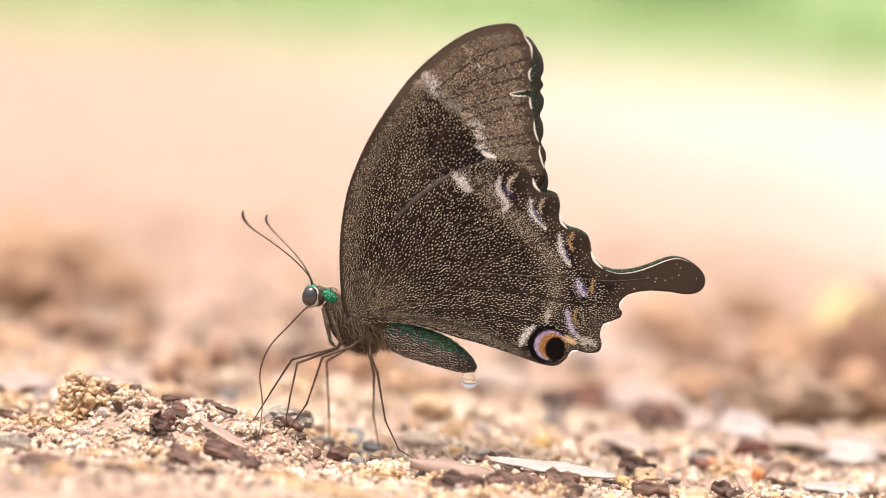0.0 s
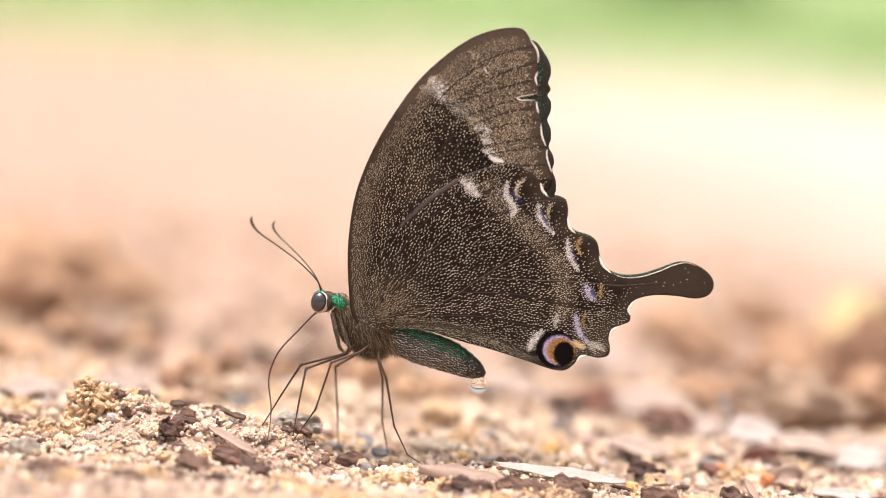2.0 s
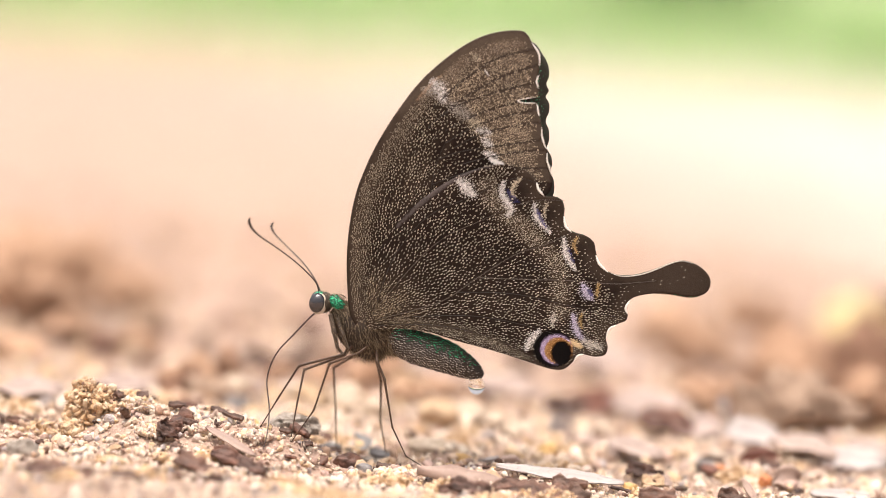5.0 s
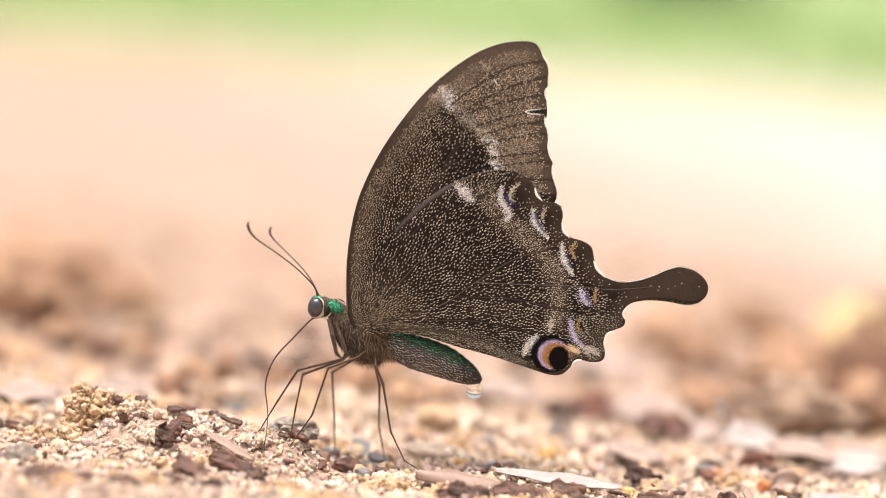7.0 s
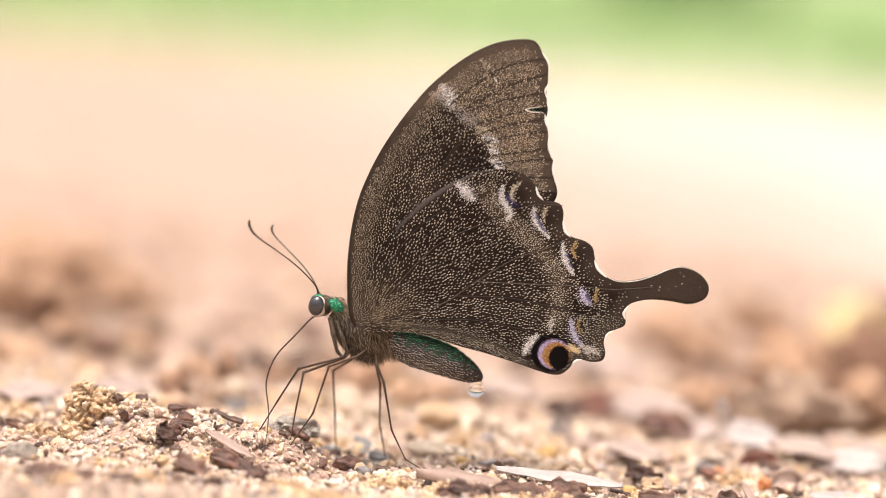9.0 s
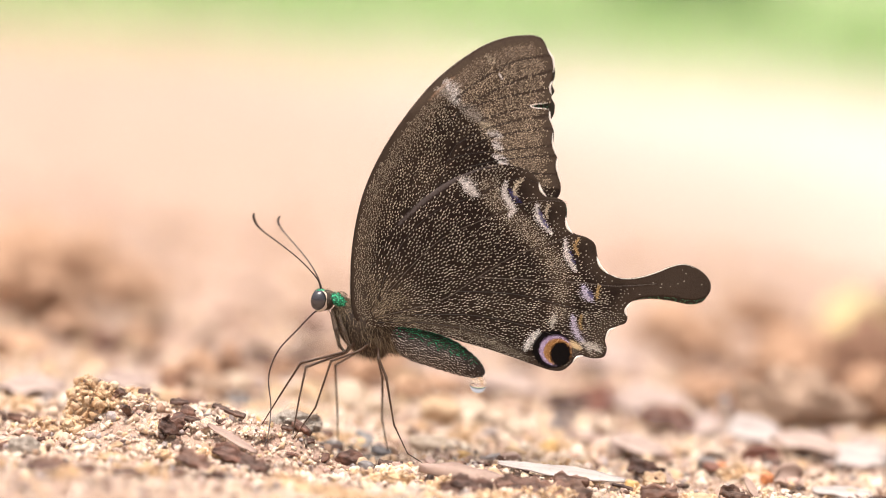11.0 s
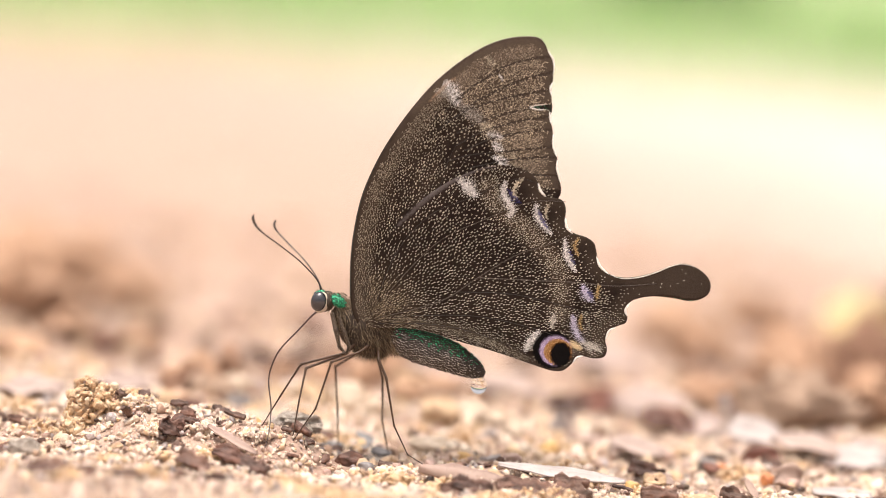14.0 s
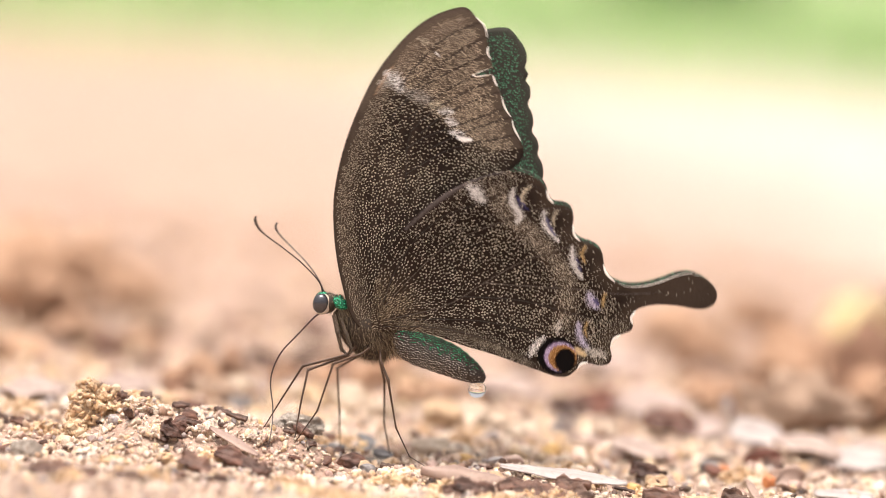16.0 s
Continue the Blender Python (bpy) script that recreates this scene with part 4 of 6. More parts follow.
hairs("root_hair", 520, wing_root_hairs, 1.0, hindwing_near, 6, 0.02)


def antenna(name, path, label):
    bm = bmesh.new()
    o = Vector(path[0][:3])
    rows = [(q[0] - o.x, q[1] - o.y, q[2] - o.z, q[3]) for q in spline(path, 8)]
    tube(bm, rows, 8)
    ob = part(name, bm, M_FEELER, butterfly, label)
    ob.location = o * MM_
    return ob


antenna_near = antenna("antenna", [(-7.7, -0.3, 4.12, 0.131), (-8.37, -1.0, 5.7, 0.107), (-10.98, -2.5, 8.3, 0.098), (-13.95, -4.0, 10.52, 0.098), (-16.48, -5.0, 12.18, 0.115), (-17.67, -5.5, 13.23, 0.172), (-18.23, -5.75, 14.29, 0.213), (-18.2, -5.75, 14.96, 0.098)], "thin dark antenna with a hooked club")
antenna_far = antenna("antenna", [(-7.57, 0.3, 4.05, 0.131), (-8.6, 1.0, 5.89, 0.107), (-10.44, 2.5, 7.8, 0.098), (-12.63, 4.0, 9.52, 0.098), (-14.73, 5.5, 11.1, 0.115), (-15.5, 5.75, 12.03, 0.164), (-15.64, 6.0, 12.58, 0.18), (-15.42, 6.0, 13.12, 0.082)], "thin dark antenna with a hooked club")


def limb(name, path, material, label=""):
    bm = bmesh.new()
    # joints stay angular: straight stretches with a slight bulge at each knee
    rows = []
    for a, b in zip(path, path[1:]):
        a, b = np.array(a), np.array(b)
        for t in (0.0, 0.08, 0.3, 0.6, 0.9):
            q = a + (b - a) * t
            q[3] *= 1.25 if t == 0.0 else 0.95
            rows.append(q)
    rows.append(np.array(path[-1]))
    tube(bm, [(*q[:3], q[3] * 0.78) for q in rows], 8)
    for a, b in zip(path[1:], path[2:]):
        # a pair of spurs below each joint
        a, b = np.array(a), np.array(b)
        way = (b - a)[:3] / np.linalg.norm((b - a)[:3])
        for turn in (-1, 1):
            out = way * 0.34 + np.array((0.16 * turn, -0.08 * turn, 0.0))
            at = a[:3] + way * 0.25
            tube(bm, [(*at, a[3] * 0.5), (*(at + out * 0.6), a[3] * 0.35), (*(at + out), 0.03)], 5)
    return part(name, bm, material, butterfly, label)


for path in ([(-2.02, -1.2, -3.38, 0.3), (-3.21, -2, -4.7, 0.26), (-9.57, -3.5, -6.68, 0.24), (-12.08, -4, -11.4, 0.17), (-14.55, -4, -16.3, 0.1)],
             [(-2.1, 1.2, -3.81, 0.3), (-3.18, 2, -5.51, 0.26), (-8.91, -0.5, -7.8, 0.24), (-9.44, -3, -12.39, 0.17), (-9.88, -5, -17.9, 0.1)],
             [(0.32, -1.5, -3.11, 0.3), (-1.04, -3, -4.15, 0.26), (-5.06, -5, -5.66, 0.24), (-6.77, -6, -12.64, 0.17), (-9.7, -6, -17.65, 0.1)],
             [(0.24, 1.5, -3.66, 0.3), (-2.34, 3, -6.05, 0.26), (-4.78, 4, -8.01, 0.22), (-3.94, 4.5, -14.55, 0.16), (-3.4, 4.5, -20.17, 0.1)],
             [(1.09, 1.2, -3.53, 0.34), (1.6, 2, -6.03, 0.26), (2.51, 2.5, -8.98, 0.24), (2.93, 3, -15.36, 0.16), (4.19, 3, -20.21, 0.1)],
             [(1.49, -1.2, -3.23, 0.36), (1.78, -2.5, -5.18, 0.28), (3.11, -3.5, -7.59, 0.25), (4.89, -5, -14.35, 0.17), (7.25, -6, -18.26, 0.12), (10.04, -7, -19.48, 0.09)]):
    limb("leg", path, M_LIMB)
for path in ([(-5.71, -1.6, 1.04, 0.4), (-4.91, -2, -1.37, 0.5), (-4.21, -2, -3.77, 0.34), (-3.39, -2, -4.63, 0.28)], [(-4.65, -1.9, 0.59, 0.35), (-3.62, -2.2, -1.64, 0.42), (-2.7, -2.2, -3.68, 0.3), (-3.06, -2.1, -4.5, 0.26)]):
    shin = limb("foreleg", path, M_SHIN, "pale scaled foreleg folded under the chest")
    hairs("hair", 260, hair_roots(path[:3], 0.3), 0.55, shin, 12, 0.02)

bm = bmesh.new()
tube(bm, spline([(-7.16, 0, 1.24, 0.16), (-8.42, -0.2, 0.39, 0.14), (-10.69, -0.6, -2.38, 0.12), (-12.96, -1, -5.24, 0.12), (-14.01, -1, -7.89, 0.12), (-14.25, -1, -10.3, 0.11), (-13.5, -3, -13.41, 0.1), (-13.27, -6, -16.2, 0.09), (-13.57, -8, -18.6, 0.07)], 8), 8)
proboscis = part("proboscis", bm, M_TONGUE, butterfly, "thin dark proboscis reaching to the sand")


def droplet():
    bm = bmesh.new()
    bmesh.ops.create_uvsphere(bm, u_segments=32, v_segments=20, radius=1)
    for v in bm.verts:
        up = max(v.co.z, 0)
        v.co = Vector((v.co.x * (1.26 - 0.2 * up ** 3), v.co.y * (1.26 - 0.2 * up ** 3), v.co.z * 1.38)) * MM_
    ob = part("water_droplet", bm, M_WATER)
    return tagged(ob, "clear round water droplet hanging from the abdomen tip", "water droplet")


drop = droplet()
DROP = Vector((16.76, 0, -8.08)) * MM_ + Vector(BODY)



# ---- ground ----
PEBBLES, CHIPS, CLODS = "pebbles in the sand", "bark and leaf chips", "clods of earth"


def mound(x, y, cx, cy, rx, ry, h):
    return h * math.exp(-((x - cx) / rx) ** 2 - ((y - cy) / ry) ** 2)


MOUNDS = [(-48.93, 1.43, 6, 5, 1.2), (59.81, 38.19, 22, 14, 1.6)]


def height(x, y):
    """The ground's height in mm at a place in mm."""
    near = math.exp(-(max(abs(y) - 60, 0) / 300) ** 2)
    h = 1.2 * noise.noise(Vector((x / 26, y / 26, 0))) + 0.9 * noise.noise(Vector((x / 8, y / 8, 4))) * (1 + min(max(y - 8, 0) / 30, 1.2)) + 0.5 * noise.noise(Vector((x / 2.8, y / 2.8, 7)))
    h *= 0.35 + 0.65 * near
    far = min(max(y - 60, 0) / 150, 1)
    for m in MOUNDS:
        h += mound(x, y, *m)
    # the low ridge on which the forelegs stand
    ends = 1 / (1 + math.exp(min((x + 16) / 1.6, 40))) / (1 + math.exp(min(-(x + 49) / 2.2, 40)))
    h += 4.6 * ends * math.exp(-((y + 1 + 0.08 * (x + 30)) / 7.5) ** 2)
    h += far * 4.0 * noise.noise(Vector((x / 45, y / 60, 2)))
    return h


GX = np.concatenate([-np.geomspace(95, 60000, 34)[::-1], np.linspace(-94, 94, 158), np.geomspace(95, 60000, 34)])
GY = np.concatenate([-np.geomspace(61, 60000, 30)[::-1], np.linspace(-60, 150, 176), 150 + np.geomspace(1.5, 60000, 64)])


def make_ground():
    verts = [(x * MM_, y * MM_, height(x, y) * MM_) for y in GY for x in GX]
    n = len(GX)
    faces = [(j * n + i, j * n + i + 1, (j + 1) * n + i + 1, (j + 1) * n + i) for j in range(len(GY) - 1) for i in range(n - 1)]
    mesh = bpy.data.meshes.new("ground")
    mesh.from_pydata(verts, [], faces)
    return tagged(finish("ground", mesh, M_GROUND), "pale pinkish sandy soil with a grassy far edge", "ground", kind="structure")


make_ground()


def lump_template(detail, seed, rough=0.25):
    bm = bmesh.new()
    bmesh.ops.create_icosphere(bm, subdivisions=detail, radius=1)
    v = np.array([q.co * (1 + rough * noise.noise(q.co * 1.3 + Vector((seed, 0, 0)))) for q in bm.verts])
    rng = np.random.default_rng(int(seed * 10))
    for _ in range(10):
        n = rng.normal(size=3)
        n /= np.linalg.norm(n)
        v -= np.maximum(v @ n - rng.uniform(0.4, 0.8), 0)[:, None] * n * 0.95
    v += rng.normal(0, 0.035, v.shape)
    f = np.array([[w.index for w in q.verts] for q in bm.faces])
    bm.free()
    return v, f


def turns(rng, n):
    """Random rotation matrices."""
    q = rng.normal(size=(n, 4))
    q /= np.linalg.norm(q, axis=1)[:, None]
    w, x, y, z = q.T
    return np.stack([np.stack([1 - 2 * (y * y + z * z), 2 * (x * y - z * w), 2 * (x * z + y * w)], -1),
                     np.stack([2 * (x * y + z * w), 1 - 2 * (x * x + z * z), 2 * (y * z - x * w)], -1),
                     np.stack([2 * (x * z - y * w), 2 * (y * z + x * w), 1 - 2 * (x * x + y * y)], -1)], -2)


def scatter(name, label, category, material, count, where, sizes, detail, seed, sink=0.25, thin=0.42):
    """Strews rounded grains over the ground as one joined mesh; where(rng) gives a place in mm."""
    rng = np.random.default_rng(seed)
    shapes = [lump_template(detail, 3.1 * k + seed, 0.5) for k in range(6)]
    places = np.array([where(rng) for _ in range(count)])
    size = sizes[0] * (sizes[1] / sizes[0]) ** rng.random(count) ** 1.6
    turn = turns(rng, count)
    stretch = rng.uniform(thin, 1.0, (count, 3))
    stretch[:, 2] = np.minimum(stretch[:, 2], thin * 1.9)
    verts, faces, at = [], [], 0
    for i in range(count):
        v, f = shapes[i % 6]
        p = (v * stretch[i]) @ turn[i].T * size[i] / 2
        x, y = places[i][:2]
        p = p + np.array((x, y, height(x, y) + size[i] * (0.5 - sink) * 0.8))
        verts.append(p)
        faces.append(f + at)
        at += len(v)
    verts, faces = np.vstack(verts) * MM_, np.vstack(faces)
    mesh = bpy.data.meshes.new(name)
    mesh.vertices.add(len(verts))
    mesh.vertices.foreach_set("co", verts.ravel())
    mesh.loops.add(faces.size)
    mesh.loops.foreach_set("vertex_index", faces.ravel())
    mesh.polygons.add(len(faces))
    mesh.polygons.foreach_set("loop_start", np.arange(0, faces.size, 3))
    mesh.update(calc_edges=True)
    return tagged(finish(name, mesh, material, smooth=detail > 1), label, category, kind="stuff")


def band(y0, y1, widen=12):
    def where(rng):
        y = rng.uniform(y0, y1)
        half = (367 + y) * 0.178 + widen
        return rng.uniform(-half, half), y
    return where


def litter_band(rng):
    """Far crumbs, few of them where a bare patch of soil lies behind the tail."""
    while True:
        x, y = band(60, 260, 30)(rng)
        if not (8 < x * 400 / (367 + y) < 38 and y < 220) or rng.random() < 0.12:
            return x, y


scatter("sand", "coarse sand grains of cream, ochre and brown", "sand", M_SAND, 13000, band(-36, 42), (0.6, 1.9), 2, 11)
scatter("sand", "angular sand crystals of cream and ochre", "sand", M_SAND, 7000, band(-36, 45), (0.5, 1.6), 1, 17, 0.4)
scatter("sand", "fine sand grains of cream, ochre and brown", "sand", M_SAND, 5000, band(-34, 18), (0.3, 0.7), 1, 12, 0.1)
scatter("gravel", "rounded pale gravel and crumbs of soil", "gravel", M_SAND, 2600, band(20, 110), (1.0, 3.4), 2, 13)
scatter("gravel", "angular pale crumbs among sand grains", "gravel", M_SAND, 1300, band(-36, 45), (1.2, 3.2), 2, 16, 0.38)
scatter("soil_crumbs", "pinkish brown crumbs among sand grains", "soil", M_CRUMB, 650, band(-32, 70), (1.2, 3.6), 2, 18, 0.35)
scatter("bark_crumbs", "tiny dark crumbs of bark on sand", "bark", M_SHARD, 1500, band(-34, 60), (0.6, 2.6), 2, 19, 0.2, 0.16)
scatter("gravel", "rounded gravel grains in the sand", "gravel", M_SAND, 900, band(-36, -8), (1.0, 2.4), 2, 14)
scatter("gravel", "rounded cream and ochre gravel between sand grains", "gravel", M_SAND, 1000, band(3, 55), (1.7, 3.6), 2, 23, 0.18, 0.6)
scatter("soil_crumbs", "crumbs of pinkish brown soil", "soil", M_CRUMB, 900, litter_band, (2.0, 7.0), 2, 15)


def stone(name, x, y, axes, material, label, category, turn=0.0, seed=0, rough=0.25, detail=3, sink=0.3, group="", freq=1.0, cuts=6):
    bm = bmesh.new()
    rng = random.Random(seed)
    facets = [(Vector((rng.gauss(0, 1), rng.gauss(0, 1), rng.gauss(0, 1))).normalized(), rng.uniform(0.55, 0.85)) for _ in range(cuts)]
    bmesh.ops.create_icosphere(bm, subdivisions=detail, radius=1)
    for v in bm.verts:
        d = v.co.normalized()
        k = 1 + rough * noise.fractal(d * freq * 1.4 + Vector((seed * 7.3, seed * 1.7, 0)), 1.0, 2.0, 4)
        q = d * k
        for n, cut in facets:
            over = q.dot(n) - cut
            if over > 0:
                q -= n * over * 0.9
        v.co = Vector((q.x * axes[0], q.y * axes[1], q.z * axes[2])) * MM_
    ob = part(name, bm, material)
    label = label if len(label.split()) > 3 else label + " on pale sand"
    ob.matrix_basis = pose(x * MM_, y * MM_, (height(x, y) + axes[2] * (1 - 2 * sink)) * MM_, 0, 0, turn)
    return tagged(ob, label, category, group)


def crumbly(name, x, y, axes, label, seed, count=420, detail=2, grain=(0.2, 1.15), material=M_CLODSAND):
    """A clod of sand: many grains that cling together in one lump."""
    rng = np.random.default_rng(seed)
    shapes = [lump_template(detail, 2.3 * k + seed, 0.5) for k in range(5)]
    turn = turns(rng, count)
    verts, faces, at = [], [], 0
    base = height(x, y)
    v, f = lump_template(2, 1.1 * seed, 0.35)      # the caked core
    verts.append(v * np.array(axes) * 0.9 + np.array((x, y, base + axes[2] * 0.1)))
    faces += [tuple(q) for q in f]
    at = len(v)
    for i in range(count):
        d = rng.normal(size=3)
        d = d / np.linalg.norm(d) * rng.uniform(0.78, 1.0)
        d[2] = abs(d[2]) if rng.random() < 0.8 else d[2]
        v, f = shapes[i % 5]
        p = (v * rng.uniform(0.45, 1.0, 3)) @ turn[i].T * grain[0] * (grain[1] / grain[0]) ** (rng.random() ** 1.8) + d * np.array(axes)
        verts.append(p + np.array((x, y, base + axes[2] * 0.1)))
        faces += [tuple(q + at) for q in f]
        at += len(v)
    mesh = bpy.data.meshes.new(name)
    mesh.from_pydata(np.vstack(verts) * MM_, [], faces)
    label = label if len(label.split()) > 3 else label + " on pale sand"
    return tagged(finish(name, mesh, material), label, "clod", CLODS)


def chip(name, x, y, size, material, label, category, turn=0.0, tilt=0.0, lean=0.0, curl=0.0, seed=0, lift=0.0, taper=0.3, group="", rag=1.0):
    """A splinter, flake or leaf strip: a thin slab with ragged edges, curled along its length."""
    lx, ly, lz = size
    nx, ny = max(14, int(lx * 2.6)), 8
    bm = bmesh.new()
    grid = {}
    for s in (0, 1):
        for i in range(nx + 1):
            for j in range(ny + 1):
                u, v = i / nx * 2 - 1, j / ny * 2 - 1
                px0 = lx / 2 * u
                half = ly / 2 * (1 - taper * abs(u) ** 2.5) * (1 + rag * 0.45 * noise.noise(Vector((u * 2.2, (1 if v > 0 else -1) * 2 + seed * 1.7, 1))) + rag * 0.22 * noise.noise(Vector((px0 * 1.6, (1 if v > 0 else -1) * 2 + seed, 6))))
                ragged = 0.22 * noise.noise(Vector((v * 4, seed, (1 if u > 0 else -1) * 3))) * abs(u) ** 6
                px = lx / 2 * (u + ragged)
                pz = curl * ly * (v * v) + lz * (s - 0.5) * (1 - 0.4 * abs(v)) + (0.1 + 0.2 * rag) * ly * noise.noise(Vector((px * 0.3, v * 1.2, seed))) + 0.16 * rag * ly * noise.noise(Vector((px * 0.9, v * 2.5, seed + 9))) + 0.25 * lz * noise.noise(Vector((px * 2, v * 4, seed + s)))
                pz += -abs(curl) * 0.6 * ly * u * u
                grid[s, i, j] = bm.verts.new(Vector((px, half * v, pz)) * MM_)
    for i in range(nx):
        for j in range(ny):
            bm.faces.new((grid[1, i, j], grid[1, i + 1, j], grid[1, i + 1, j + 1], grid[1, i, j + 1]))
            bm.faces.new((grid[0, i, j + 1], grid[0, i + 1, j + 1], grid[0, i + 1, j], grid[0, i, j]))
    for i in range(nx):
        bm.faces.new((grid[0, i, 0], grid[0, i + 1, 0], grid[1, i + 1, 0], grid[1, i, 0]))
        bm.faces.new((grid[0, i + 1, ny], grid[0, i, ny], grid[1, i, ny], grid[1, i + 1, ny]))
    for j in range(ny):
        bm.faces.new((grid[0, 0, j + 1], grid[0, 0, j], grid[1, 0, j], grid[1, 0, j + 1]))
        bm.faces.new((grid[0, nx, j], grid[0, nx, j + 1], grid[1, nx, j + 1], grid[1, nx, j]))
    ob = part(name, bm, material)
    label = label if len(label.split()) > 3 else label + " on pale sand"
    m = pose(x * MM_, y * MM_, 0, 0, 0, turn) @ pose(0, 0, 0, lean, tilt, 0)
    low = min((m @ v.co).z for v in ob.data.vertices)
    ob.matrix_basis = pose(0, 0, (height(x, y) + lift - 0.25) * MM_ - low) @ m
    return tagged(ob, label, category, group)


# the heap of sand with its bark flakes, and the stones by the feet
for (x, y), ax, mat, lab, turn, seed in (
        ((-51.09, 0.55), (3.0, 3.0, 6.6), M_SANDCLOD, "crumbly ochre sand clod", 20, 1), ((-48.31, 1.29), (3.2, 3.0, 4.0), M_SANDCLOD, "crumbly ochre sand clod", 70, 2),
        ((-43.89, 1.9), (3.2, 2.6, 1.8), M_SANDCLOD, "small crumbly sand clod", 10, 3), ((-52.29, -1.53), (1.8, 1.8, 2.0), M_SANDCLOD, "small crumbly sand clod", 110, 4),
        ((-50.88, 8.76), (3.4, 3.0, 4.4), M_CLOD, "brown earth clod behind the sand heap", 40, 6),

        ((-4.1, -5.24), (3.0, 2.0, 0.9), M_SANDCLOD, "flat crumb of pale sand", 15, 9)):
    crumbly("sand_clod", x, y, ax, lab, seed, material=M_SAND if "flat" in lab else M_CLODSAND)
# a crumbling ridge of caked sand from the heap to the stone
for i, (x, y, ax) in enumerate(((-43.5, 0.5, (3.4, 2.6, 1.3)), (-40.2, 1.2, (3.2, 2.4, 1.0)), (-36.2, 1.6, (3.4, 2.6, 1.1)), (-32.4, 2.0, (3.6, 2.6, 1.2)), (-28.8, 1.4, (3.0, 2.4, 1.1)), (-33.5, -4, (3.0, 2.4, 0.9)), (-40, -5, (3.2, 2.4, 0.8)), (-24.5, -5, (2.6, 2.0, 0.8)))):
    crumbly("sand_clod", x, y, ax, "low crumbly clod of pale caked sand", 40 + i, 200, 2, (0.25, 0.8), M_SAND)

for (x, y), ax, mat, lab, turn, seed in (
        ((-36.75, -4.56), (2.1, 1.5, 2.0), M_REDBARK, "dark red-brown angular stone in pale sand", 30, 11), ((-38.58, -5.29), (1.1, 1.0, 1.6), M_BARK, "dark narrow stone in pale sand", 0, 12),
        ((-35.88, -1.13), (1.5, 1.2, 1.3), M_REDBARK, "red-brown stone in pale sand", 0, 13),
        
        
        
        ((-15.5, 11.07), (1.8, 1.4, 1.0), M_REDBARK, "red-brown pebble beside a flat stone", 0, 18), 
        ((-14.85, -4.22), (1.3, 1.0, 0.9), M_REDBARK, "red-brown angular pebble", 80, 21),
        ((-8.52, -3.25), (1.2, 1.0, 1.0), M_SLATE, "slate-grey small pebble", 0, 22), 
        ((-9.79, 10.15), (1.8, 1.4, 1.2), M_SLATE, "slate-grey small pebble", 0, 24), 
        ((11.04, 6.65), (0.8, 0.8, 0.9), M_OCHRE, "ochre yellow pebble", 0, 26), 
        ((10.08, -7.81), (1.6, 1.2, 1.2), M_SANDCLOD, "tan pebble below a curled leaf", 0, 29),
        ((3.48, -11), (1.5, 1.2, 1.0), M_SANDCLOD, "tan pebble below a curled leaf", 0, 30), ((31.27, -0.56), (1.2, 1.0, 1.0), M_OCHRE, "ochre yellow pebble", 0, 31),
        ((49.88, 7.18), (2.2, 1.6, 1.2), M_QUARTZ, "pale pebble beside a bark flake", 0, 33),
        ((23.41, -6.37), (1.4, 1.1, 1.1), M_SANDCLOD, "tan pebble beside dark bark", 0, 34), ((-45.52, 13.95), (1.6, 1.3, 1.2), M_QUARTZ, "pale cream pebble", 0, 35),
        ((-57.84, -12.96), (2.6, 1.8, 1.9), M_GREYSTONE, "weathered grey stone half sunk in sand", 0, 36), 
        
        ((10.35, 30.92), (2.4, 2.2, 2.0), M_QUARTZ, "round cream pebble", 0, 40), ((14.89, 28.48), (2.0, 2.0, 1.8), M_QUARTZ, "round cream pebble", 0, 41)):
    stone("pebble", x, y, ax, mat, lab, "pebble", turn, seed, 0.4, 3, 0.3, PEBBLES)

